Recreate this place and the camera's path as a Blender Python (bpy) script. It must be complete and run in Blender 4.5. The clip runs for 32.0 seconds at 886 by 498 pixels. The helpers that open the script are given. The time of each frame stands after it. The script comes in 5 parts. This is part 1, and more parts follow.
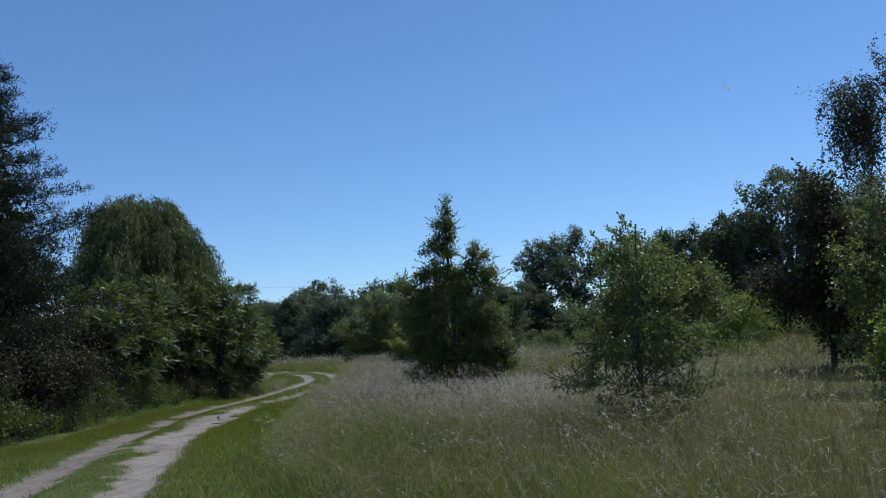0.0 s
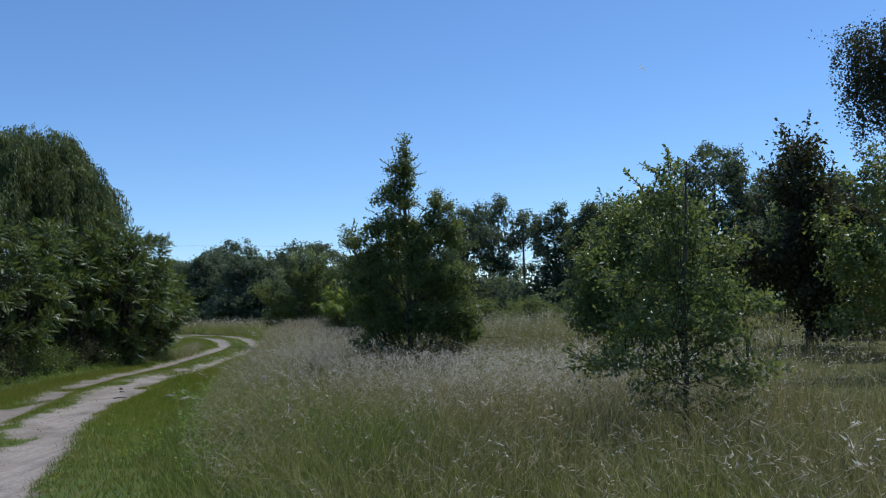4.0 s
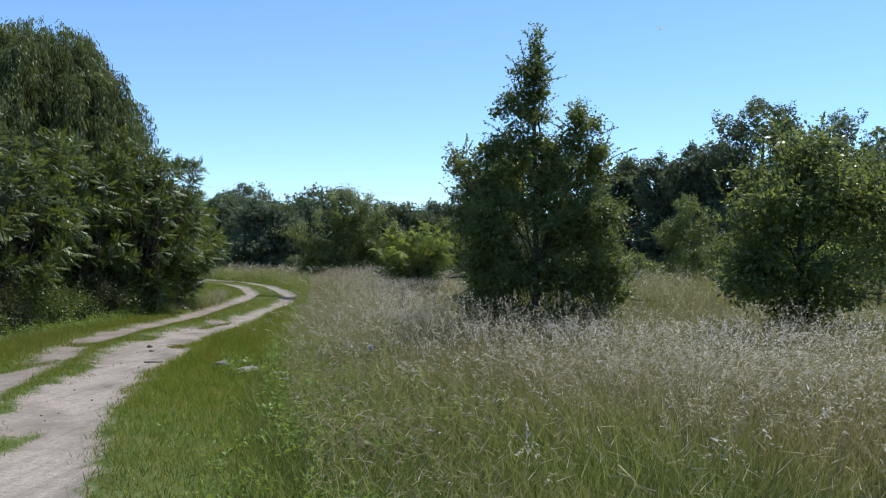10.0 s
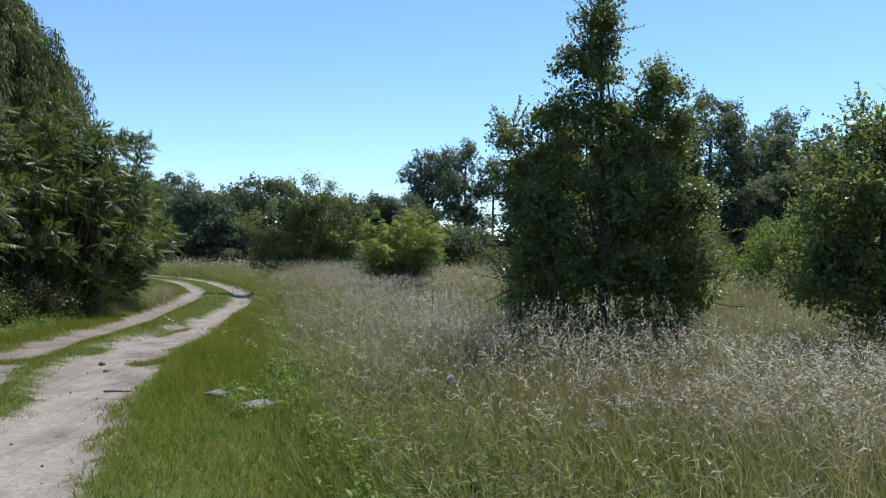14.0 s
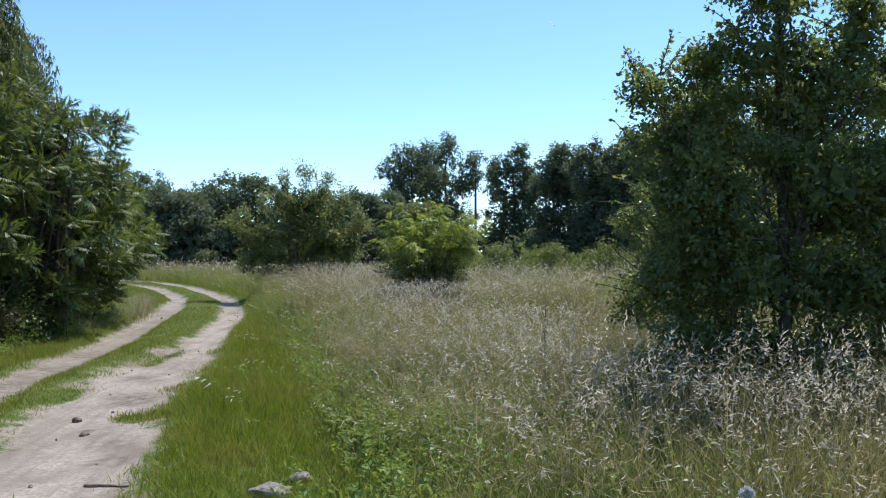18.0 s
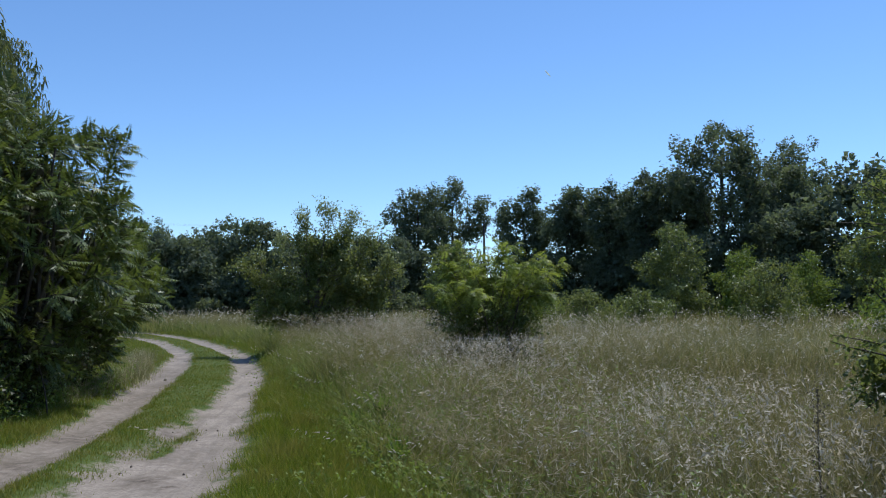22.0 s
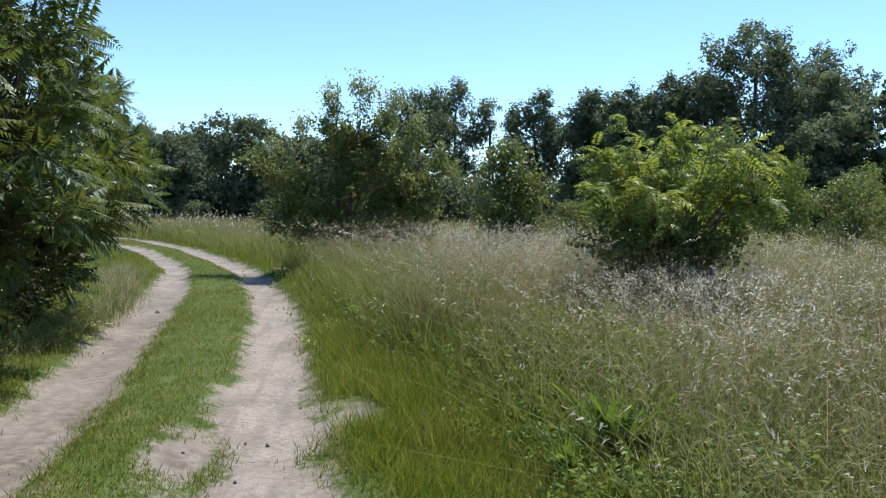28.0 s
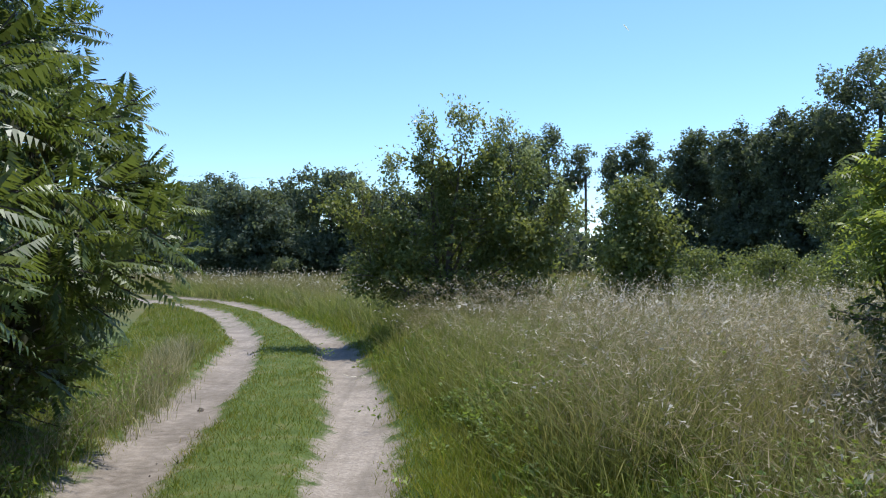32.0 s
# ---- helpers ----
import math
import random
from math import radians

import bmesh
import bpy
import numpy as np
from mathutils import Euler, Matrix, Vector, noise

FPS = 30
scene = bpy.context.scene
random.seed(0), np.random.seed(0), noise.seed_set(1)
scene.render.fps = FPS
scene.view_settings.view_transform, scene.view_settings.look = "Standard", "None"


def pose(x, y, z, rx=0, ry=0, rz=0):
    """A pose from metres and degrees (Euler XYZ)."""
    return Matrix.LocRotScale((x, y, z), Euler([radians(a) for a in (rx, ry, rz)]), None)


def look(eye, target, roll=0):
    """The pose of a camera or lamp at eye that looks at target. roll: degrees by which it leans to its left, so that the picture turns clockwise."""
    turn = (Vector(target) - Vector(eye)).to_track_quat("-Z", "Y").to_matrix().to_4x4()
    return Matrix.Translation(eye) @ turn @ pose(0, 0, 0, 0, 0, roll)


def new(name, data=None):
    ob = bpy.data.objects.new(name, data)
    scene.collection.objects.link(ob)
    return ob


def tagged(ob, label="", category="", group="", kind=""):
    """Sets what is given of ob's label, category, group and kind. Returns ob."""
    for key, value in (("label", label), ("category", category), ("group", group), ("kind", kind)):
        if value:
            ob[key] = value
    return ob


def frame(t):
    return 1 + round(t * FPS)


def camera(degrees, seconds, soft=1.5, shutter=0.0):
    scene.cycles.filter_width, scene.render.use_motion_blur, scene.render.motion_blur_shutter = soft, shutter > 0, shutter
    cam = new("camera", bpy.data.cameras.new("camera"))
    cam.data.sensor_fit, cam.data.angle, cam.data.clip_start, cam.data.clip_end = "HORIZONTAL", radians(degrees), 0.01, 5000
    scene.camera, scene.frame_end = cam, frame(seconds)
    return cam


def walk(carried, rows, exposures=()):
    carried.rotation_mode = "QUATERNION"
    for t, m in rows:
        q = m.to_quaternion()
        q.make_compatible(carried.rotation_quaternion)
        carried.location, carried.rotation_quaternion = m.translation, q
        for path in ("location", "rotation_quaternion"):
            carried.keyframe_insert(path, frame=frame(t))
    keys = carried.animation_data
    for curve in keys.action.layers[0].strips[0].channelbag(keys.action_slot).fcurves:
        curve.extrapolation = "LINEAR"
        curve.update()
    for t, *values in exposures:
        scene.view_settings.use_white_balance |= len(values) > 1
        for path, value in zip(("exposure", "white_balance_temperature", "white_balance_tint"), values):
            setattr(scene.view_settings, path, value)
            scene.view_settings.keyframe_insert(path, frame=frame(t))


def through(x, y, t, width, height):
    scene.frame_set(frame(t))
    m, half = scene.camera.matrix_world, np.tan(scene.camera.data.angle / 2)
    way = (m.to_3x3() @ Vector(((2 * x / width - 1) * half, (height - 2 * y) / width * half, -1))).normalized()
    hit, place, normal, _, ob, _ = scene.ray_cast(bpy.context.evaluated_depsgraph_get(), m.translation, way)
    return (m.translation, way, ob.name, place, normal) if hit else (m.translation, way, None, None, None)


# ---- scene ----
cam = camera(55.51, 32.0, soft=1.1, shutter=0.0)
# seconds, eye, heading to the right of +y, tilt up, lean
PATH = (
    (0, 9.382, -27.040, 1.748, -7.410, 6.135, -3.481),
    (0.5, 9.193, -26.633, 1.744, -6.814, 4.116, -5.118),
    (1, 9.006, -26.220, 1.741, -8.129, 4.503, -3.931),
    (1.5, 8.837, -25.800, 1.741, -7.267, 3.332, -5.321),
    (2, 8.683, -25.383, 1.745, -6.032, 6.843, -3.402),
    (2.5, 8.541, -24.963, 1.746, -3.411, 5.313, -0.692),
    (3, 8.386, -24.558, 1.747, -2.096, 4.765, -1.618),
    (3.5, 8.201, -24.169, 1.746, -1.803, 4.007, -1.922),
    (5.5, 7.251, -22.688, 1.661, -1.113, 3.444, -0.744),
    (6, 7.013, -22.299, 1.640, -4.590, 3.777, -0.575),
    (6.5, 6.797, -21.900, 1.626, -2.723, 1.096, 0.159),
    (7, 6.607, -21.488, 1.629, -2.445, 4.474, 0.309),
    (7.5, 6.427, -21.069, 1.634, -4.874, -0.239, 1.192),
    (8, 6.264, -20.648, 1.643, 1.275, -1.293, 1.214),
    (8.5, 6.089, -20.248, 1.650, 0.805, -2.076, 2.524),
    (9, 5.901, -19.871, 1.648, 3.494, -1.733, 0.348),
    (9.5, 5.720, -19.501, 1.633, 1.974, 2.094, 0.179),
    (10, 5.557, -19.110, 1.614, -2.028, 0.636, 0.616),
    (10.5, 5.384, -18.720, 1.604, -1.189, 0.867, 0.982),
    (11, 5.170, -18.348, 1.603, -4.401, 1.463, 1.094),
    (11.5, 4.935, -17.992, 1.606, -2.627, -0.608, 1.970),
    (12, 4.702, -17.638, 1.604, -5.377, 1.637, 1.221),
    (12.5, 4.481, -17.265, 1.604, -3.324, -0.945, 0.520),
    (13, 4.288, -16.865, 1.607, 2.125, 0.936, 0.634),
    (13.5, 4.065, -16.457, 1.601, -1.012, 1.009, 1.027),
    (14, 3.871, -16.058, 1.581, 2.888, 0.353, 0.975),
    (14.5, 3.669, -15.636, 1.573, -1.076, 0.538, 0.261),
    (15, 3.422, -15.185, 1.570, 2.215, -0.567, 0.047),
    (15.5, 3.228, -14.731, 1.584, 2.940, 0.649, -0.883),
    (17.5, 2.686, -13.022, 1.628, 8.873, -1.489, -0.413),
    (18, 2.598, -12.590, 1.629, 4.927, 0.157, 0.041),
    (18.5, 2.540, -12.154, 1.625, 5.211, 1.723, 2.042),
    (19, 2.454, -11.732, 1.616, 10.099, 2.407, -0.104),
    (19.5, 2.336, -11.323, 1.600, 7.192, 0.953, 2.396),
    (20, 2.181, -10.921, 1.595, 11.394, 1.322, 1.475),
    (20.5, 2.029, -10.510, 1.605, 10.918, 5.257, -0.400),
    (21, 1.889, -10.090, 1.617, 6.314, 4.276, -0.056),
    (21.5, 1.761, -9.664, 1.626, 8.218, 3.663, -0.496),
    (22, 1.623, -9.243, 1.632, 5.115, 3.400, -0.241),
    (22.5, 1.453, -8.833, 1.635, 6.546, 4.125, -0.152),
    (23, 1.287, -8.418, 1.632, -0.761, 2.216, -0.861),
    (23.5, 1.143, -7.984, 1.619, 0.645, 2.337, -0.764),
    (24, 1.030, -7.533, 1.608, 3.976, 1.977, 0.358),
    (24.5, 0.929, -7.076, 1.608, 0.709, 2.429, 0.835),
    (25, 0.848, -6.610, 1.629, 2.682, 1.616, 0.612),
    (25.5, 0.778, -6.127, 1.647, 1.242, 1.879, 0.431),
    (27.5, 0.283, -4.128, 1.610, 5.674, -2.185, -1.370),
    (28, 0.215, -3.642, 1.580, 6.162, -2.797, 1.067),
    (28.5, 0.161, -3.182, 1.580, 4.765, -3.220, 0.472),
    (29, 0.172, -2.724, 1.587, 3.373, -1.476, 0.036),
    (29.5, 0.184, -2.289, 1.598, 0.577, 0.203, 0.579),
    (30, 0.217, -1.863, 1.621, 1.119, 1.096, 0.902),
    (30.5, 0.221, -1.406, 1.627, -2.778, 2.060, 0.174),
    (31, 0.157, -0.931, 1.616, -2.476, -1.041, -0.328),
    (31.5, 0.091, -0.456, 1.605, -2.657, -0.469, -0.575),
    (32, 0.000, -0.000, 1.592, 0.039, 0.707, -0.202),
)


def carried(x, y, z, heading, tilt, lean):
    return pose(x, y, z) @ Euler((0, 0, radians(-heading))).to_matrix().to_4x4() @ Euler((radians(90 + tilt), 0, 0)).to_matrix().to_4x4() @ Euler((0, 0, radians(lean))).to_matrix().to_4x4()


walk(cam, [(row[0], carried(*row[1:])) for row in PATH], ((0, -0.34, 5650, 8), (2, -0.2, 5650, 8), (3.5, -0.2, 5650, 8), (5.5, -0.06, 5780, 8), (7, 0.21, 5930, 8), (8, 0.56, 6150, 8), (9, 0.67, 6200, 8), (10, 0.38, 6030, 8), (12, 0.37, 6030, 8), (13, 0.44, 6030, 8), (14, 0.4, 6010, 8), (15, 0.38, 5990, 8), (15.5, 0.43, 6030, 8), (18, 0.64, 6050, 8), (19, 0.4, 5980, 8), (20, 0.45, 6080, 8), (21, 0.21, 5880, 8), (22, 0.0, 5780, 8), (23, -0.07, 5780, 8), (24, 0.35, 6130, 8), (25, 0.27, 5980, 8), (27.5, 0.54, 6130, 8), (29, 0.7, 6110, 8), (30, 0.42, 6030, 8), (30.5, 0.37, 5980, 8), (31, 0.41, 6030, 8), (32, 0.53, 6030, 8)))

# ---- world and light ----
SUN_AZ, SUN_EL = 46.0, 62.0
world = bpy.data.worlds.new("sky")
scene.world = world
world.use_nodes = True
sky = world.node_tree.nodes.new("ShaderNodeTexSky")
sky.sky_type, sky.sun_disc = "NISHITA", False
sky.sun_elevation, sky.sun_rotation = radians(SUN_EL), radians(SUN_AZ)
sky.air_density, sky.dust_density, sky.ozone_density, sky.altitude = 1.0, 0.0, 6.2, 800
world.node_tree.nodes["Background"].inputs[1].default_value = 0.145
world.node_tree.links.new(sky.outputs[0], world.node_tree.nodes["Background"].inputs[0])
sun = new("sun", bpy.data.lights.new("sun", "SUN"))
sun.data.energy, sun.data.angle, sun.data.color = 4.4, radians(0.55), (1.0, 0.95, 0.86)
sun.matrix_world = look((60 * math.sin(radians(SUN_AZ)), 60 * math.cos(radians(SUN_AZ)), 60 * math.tan(radians(SUN_EL))), (0, 0, 0))


# ---- materials ----
class Nodes:
    """Short hand for building a node material."""

    def __init__(self, name):
        self.mat = bpy.data.materials.new(name)
        self.mat.use_nodes = True
        self.tree = self.mat.node_tree
        self.bsdf = self.tree.nodes["Principled BSDF"]
        self.out = self.tree.nodes["Material Output"]

    def add(self, kind, **values):
        node = self.tree.nodes.new(kind)
        for key, value in values.items():
            node.inputs[key.replace("_", " ")].default_value = value
        return node

    def link(self, a, b):
        self.tree.links.new(a, b)

    def noise(self, scale, detail=4.0, rough=0.55):
        n = self.add("ShaderNodeTexNoise", Scale=scale, Detail=detail, Roughness=rough)
        self.link(self.add("ShaderNodeTexCoord").outputs["Object"], n.inputs["Vector"])
        return n.outputs["Fac"]

    def ramp(self, fac, stops):
        r = self.tree.nodes.new("ShaderNodeValToRGB")
        while len(r.color_ramp.elements) < len(stops):
            r.color_ramp.elements.new(0.5)
        for e, (p, c) in zip(r.color_ramp.elements, stops):
            e.position, e.color = p, (*c, 1)
        self.link(fac, r.inputs[0])
        return r.outputs[0]

    def mix(self, fac, a, b, blend="MIX"):
        m = self.tree.nodes.new("ShaderNodeMix")
        m.data_type, m.blend_type = "RGBA", blend
        for socket, value in ((m.inputs[0], fac), (m.inputs[6], a), (m.inputs[7], b)):
            if isinstance(value, (int, float)):
                socket.default_value = value
            elif isinstance(value, tuple):
                socket.default_value = (*value, 1)
            else:
                self.link(value, socket)
        return m.outputs[2]

    def math(self, op, a, b=0.0, clamp=False):
        m = self.tree.nodes.new("ShaderNodeMath")
        m.operation, m.use_clamp = op, clamp
        for socket, value in ((m.inputs[0], a), (m.inputs[1], b)):
            if isinstance(value, (int, float)):
                socket.default_value = value
            else:
                self.link(value, socket)
        return m.outputs[0]

    def attribute(self, name):
        a = self.tree.nodes.new("ShaderNodeAttribute")
        a.attribute_name = name
        return a.outputs["Fac"]

    def island(self):
        return self.tree.nodes.new("ShaderNodeNewGeometry").outputs["Random Per Island"]

    def bump(self, height, strength, distance=0.02):
        b = self.add("ShaderNodeBump", Strength=strength, Distance=distance)
        self.link(height, b.inputs["Height"])
        self.link(b.outputs[0], self.bsdf.inputs["Normal"])


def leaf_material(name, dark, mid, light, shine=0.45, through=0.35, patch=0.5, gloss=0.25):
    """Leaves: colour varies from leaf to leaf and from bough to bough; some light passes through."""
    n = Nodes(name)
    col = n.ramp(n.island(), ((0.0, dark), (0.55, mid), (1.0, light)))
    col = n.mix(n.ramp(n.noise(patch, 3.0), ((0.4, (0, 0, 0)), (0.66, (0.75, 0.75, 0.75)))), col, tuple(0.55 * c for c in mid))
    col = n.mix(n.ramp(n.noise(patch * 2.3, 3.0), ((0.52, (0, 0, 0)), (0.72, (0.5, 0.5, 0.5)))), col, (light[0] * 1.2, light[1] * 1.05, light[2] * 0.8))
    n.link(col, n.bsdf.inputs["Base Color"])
    n.bsdf.inputs["Roughness"].default_value = shine
    n.bsdf.inputs["Specular IOR Level"].default_value = gloss
    tr = n.tree.nodes.new("ShaderNodeBsdfTranslucent")
    n.link(n.mix(0.5, col, (light[0] * 1.3, light[1] * 1.25, light[2] * 0.5)), tr.inputs["Color"])
    ms = n.tree.nodes.new("ShaderNodeMixShader")
    ms.inputs[0].default_value = through
    n.link(n.bsdf.outputs[0], ms.inputs[1])
    n.link(tr.outputs[0], ms.inputs[2])
    n.link(ms.outputs[0], n.out.inputs["Surface"])
    return n.mat


def bark_material(name, a, b, scale=9.0):
    n = Nodes(name)
    f = n.noise(scale, 6.0, 0.7)
    n.link(n.ramp(f, ((0.3, a), (0.7, b))), n.bsdf.inputs["Base Color"])
    n.bsdf.inputs["Roughness"].default_value = 0.9
    n.bump(n.noise(scale * 3, 5.0, 0.7), 0.6, 0.03)
    return n.mat


def ground_material():
    n = Nodes("track_and_meadow_soil")
    fine, mid, big = n.noise(26.0, 8.0, 0.7), n.noise(3.0, 5.0, 0.6), n.noise(0.35, 4.0)
    ragged = n.math("ADD", n.math("MULTIPLY", n.math("SUBTRACT", mid, 0.5), 0.9), n.math("MULTIPLY", n.math("SUBTRACT", fine, 0.5), 0.5))
    sand_mask = n.math("MULTIPLY", n.math("ADD", n.math("SUBTRACT", n.attribute("sand"), 0.42), ragged), 6.0, clamp=True)
    sand = n.ramp(fine, ((0.25, (0.17, 0.137, 0.111)), (0.5, (0.295, 0.246, 0.203)), (0.75, (0.42, 0.362, 0.308))))
    sand = n.mix(n.ramp(n.noise(1.1, 6.0, 0.7), ((0.46, (0, 0, 0)), (0.66, (0.9, 0.9, 0.9)))), sand, (0.185, 0.152, 0.12))
    sand = n.mix(n.math("MULTIPLY", n.ramp(n.attribute("sand"), ((0.5, (1, 1, 1)), (0.8, (0, 0, 0)))), 0.45), sand, (0.20, 0.165, 0.125))
    sand = n.mix(n.math("MULTIPLY", n.attribute("damp"), n.ramp(n.math("ADD", n.math("MULTIPLY", fine, 0.5), n.math("MULTIPLY", n.noise(9.0, 5.0), 0.5)), ((0.42, (0.1, 0.1, 0.1)), (0.6, (1, 1, 1)))), clamp=True), sand, (0.085, 0.065, 0.05))
    turned = n.add("ShaderNodeMapping", Scale=(7.0, 0.55, 1.0))
    n.link(n.add("ShaderNodeTexCoord").outputs["Object"], turned.inputs["Vector"])
    streak = n.add("ShaderNodeTexNoise", Scale=1.0, Detail=5.0, Roughness=0.6)
    n.link(turned.outputs[0], streak.inputs["Vector"])
    sand = n.mix(n.ramp(streak.outputs["Fac"], ((0.47, (0, 0, 0)), (0.68, (0.6, 0.6, 0.6)))), sand, (0.16, 0.134, 0.108))
    soil = n.ramp(mid, ((0.3, (0.05, 0.075, 0.016)), (0.55, (0.085, 0.11, 0.027)), (0.75, (0.15, 0.135, 0.062))))
    soil = n.mix(n.attribute("lush"), n.ramp(big, ((0.35, (0.115, 0.105, 0.04)), (0.65, (0.085, 0.092, 0.03)))), soil)
    n.link(n.mix(sand_mask, soil, sand), n.bsdf.inputs["Base Color"])
    n.bsdf.inputs["Roughness"].default_value = 0.95
    n.bsdf.inputs["Specular IOR Level"].default_value = 0.15
    n.bump(n.math("ADD", n.math("MULTIPLY", mid, 0.7), n.math("MULTIPLY", fine, 0.16)), 0.9, 0.06)
    return n.mat


def blade_material(name, stops, patch_colour, patch_scale=0.5, through=0.35, rough=0.5, green=()):
    n = Nodes(name)
    col = n.ramp(n.island(), stops)
    col = n.mix(n.ramp(n.noise(patch_scale, 4.0), ((0.42, (0, 0, 0)), (0.62, (0.75, 0.75, 0.75)))), col, patch_colour)
    if green:
        fresh = n.mix(n.ramp(n.noise(patch_scale * 1.6, 4.0), ((0.45, (0, 0, 0)), (0.68, (0.6, 0.6, 0.6)))), n.ramp(n.island(), green), tuple(0.5 * (p + q) for p, q in zip(patch_colour, green[-1][1])))
        col = n.mix(n.attribute("lush"), col, fresh)
    n.link(col, n.bsdf.inputs["Base Color"])
    n.bsdf.inputs["Roughness"].default_value = rough
    n.bsdf.inputs["Specular IOR Level"].default_value = 0.2
    tr = n.tree.nodes.new("ShaderNodeBsdfTranslucent")
    n.link(col, tr.inputs["Color"])
    ms = n.tree.nodes.new("ShaderNodeMixShader")
    ms.inputs[0].default_value = through
    n.link(n.bsdf.outputs[0], ms.inputs[1])
    n.link(tr.outputs[0], ms.inputs[2])
    n.link(ms.outputs[0], n.out.inputs["Surface"])
    return n.mat


GROUND = ground_material()
BARK = bark_material("grey_brown_bark", (0.07, 0.055, 0.04), (0.17, 0.14, 0.11))
DARK_BARK = bark_material("dark_bark", (0.04, 0.032, 0.025), (0.10, 0.08, 0.06))
BIRCH_BARK = bark_material("white_birch_bark", (0.10, 0.09, 0.08), (0.62, 0.60, 0.56), 4.0)
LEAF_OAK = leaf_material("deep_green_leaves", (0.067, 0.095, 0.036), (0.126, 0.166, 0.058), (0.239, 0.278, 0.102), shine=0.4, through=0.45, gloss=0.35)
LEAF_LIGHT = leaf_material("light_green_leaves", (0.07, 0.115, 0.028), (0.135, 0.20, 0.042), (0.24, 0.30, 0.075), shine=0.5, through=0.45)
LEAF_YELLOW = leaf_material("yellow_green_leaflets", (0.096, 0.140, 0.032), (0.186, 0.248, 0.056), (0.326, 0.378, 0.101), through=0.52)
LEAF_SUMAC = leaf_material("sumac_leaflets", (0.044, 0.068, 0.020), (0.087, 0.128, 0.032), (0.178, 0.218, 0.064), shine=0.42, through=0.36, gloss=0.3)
# Dull leaves for shaded places: the shade is put into the colour.
LEAF_SHADE = leaf_material("dull_shaded_leaves", (0.034, 0.035, 0.022), (0.062, 0.065, 0.035), (0.113, 0.113, 0.056), through=0.25, gloss=0.15)
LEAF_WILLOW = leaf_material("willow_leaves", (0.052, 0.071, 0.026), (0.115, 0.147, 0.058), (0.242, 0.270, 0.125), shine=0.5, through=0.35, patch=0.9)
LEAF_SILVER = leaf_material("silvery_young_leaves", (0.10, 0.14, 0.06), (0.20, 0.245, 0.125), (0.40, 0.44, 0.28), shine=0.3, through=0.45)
# Far leaves: aerial haze is mixed into the colour as a greyer, bluer green.
LEAF_FAR = leaf_material("hazy_woodland_leaves", (0.066, 0.090, 0.064), (0.113, 0.146, 0.098), (0.176, 0.212, 0.139), patch=0.15, through=0.45, shine=0.6, gloss=0.2)
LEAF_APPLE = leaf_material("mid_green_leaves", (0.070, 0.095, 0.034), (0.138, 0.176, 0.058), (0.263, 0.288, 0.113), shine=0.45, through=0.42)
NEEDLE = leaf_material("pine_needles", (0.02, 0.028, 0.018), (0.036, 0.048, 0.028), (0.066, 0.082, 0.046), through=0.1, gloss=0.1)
TURF = blade_material("short_green_turf", ((0.0, (0.083, 0.113, 0.014)), (0.55, (0.160, 0.186, 0.023)), (0.85, (0.269, 0.234, 0.054)), (1.0, (0.421, 0.304, 0.126))), (0.222, 0.180, 0.050), 1.1, 0.45, green=((0.0, (0.103, 0.157, 0.011)), (0.75, (0.198, 0.245, 0.020)), (1.0, (0.357, 0.304, 0.059))))
STEM = blade_material("meadow_stems", ((0.0, (0.131, 0.142, 0.050)), (0.6, (0.275, 0.251, 0.115)), (1.0, (0.691, 0.601, 0.392))), (0.262, 0.225, 0.111), 0.6, 0.5)
BLADE = blade_material("meadow_blades", ((0.0, (0.091, 0.107, 0.024)), (0.6, (0.187, 0.174, 0.054)), (1.0, (0.349, 0.300, 0.129))), (0.220, 0.180, 0.070), 0.45, 0.5, green=((0.0, (0.090, 0.132, 0.021)), (0.7, (0.192, 0.230, 0.044)), (1.0, (0.354, 0.333, 0.111))))
STRAW = blade_material("dry_straw", ((0.0, (0.250, 0.196, 0.105)), (0.5, (0.437, 0.348, 0.210)), (1.0, (0.686, 0.578, 0.420))), (0.374, 0.284, 0.170), 0.8, 0.4)
HEAD = blade_material("silvery_seed_heads", ((0.0, (0.391, 0.330, 0.233)), (0.5, (0.614, 0.544, 0.428)), (1.0, (0.818, 0.763, 0.660))), (0.502, 0.432, 0.316), 0.5, 0.5, 0.6)
STONE = bark_material("pale_dry_lumps", (0.12, 0.095, 0.075), (0.33, 0.29, 0.25), 14.0)
CLOD = bark_material("dark_soil_clods", (0.075, 0.058, 0.045), (0.19, 0.15, 0.115), 18.0)
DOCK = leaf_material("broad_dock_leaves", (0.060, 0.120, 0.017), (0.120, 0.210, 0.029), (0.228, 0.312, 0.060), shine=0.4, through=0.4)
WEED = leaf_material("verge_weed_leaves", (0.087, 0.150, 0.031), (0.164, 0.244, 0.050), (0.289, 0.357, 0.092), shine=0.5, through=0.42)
WOOD = bark_material("dark_tarred_wood", (0.035, 0.03, 0.026), (0.08, 0.07, 0.06), 6.0)
CLOUD = leaf_material("white_vapour", (0.9, 0.9, 0.9), (0.93, 0.93, 0.93), (0.95, 0.95, 0.95), shine=0.9, through=0.5, patch=0.001)
PUFF = bark_material("white_seed_down", (0.65, 0.64, 0.6), (0.82, 0.81, 0.78), 30.0)


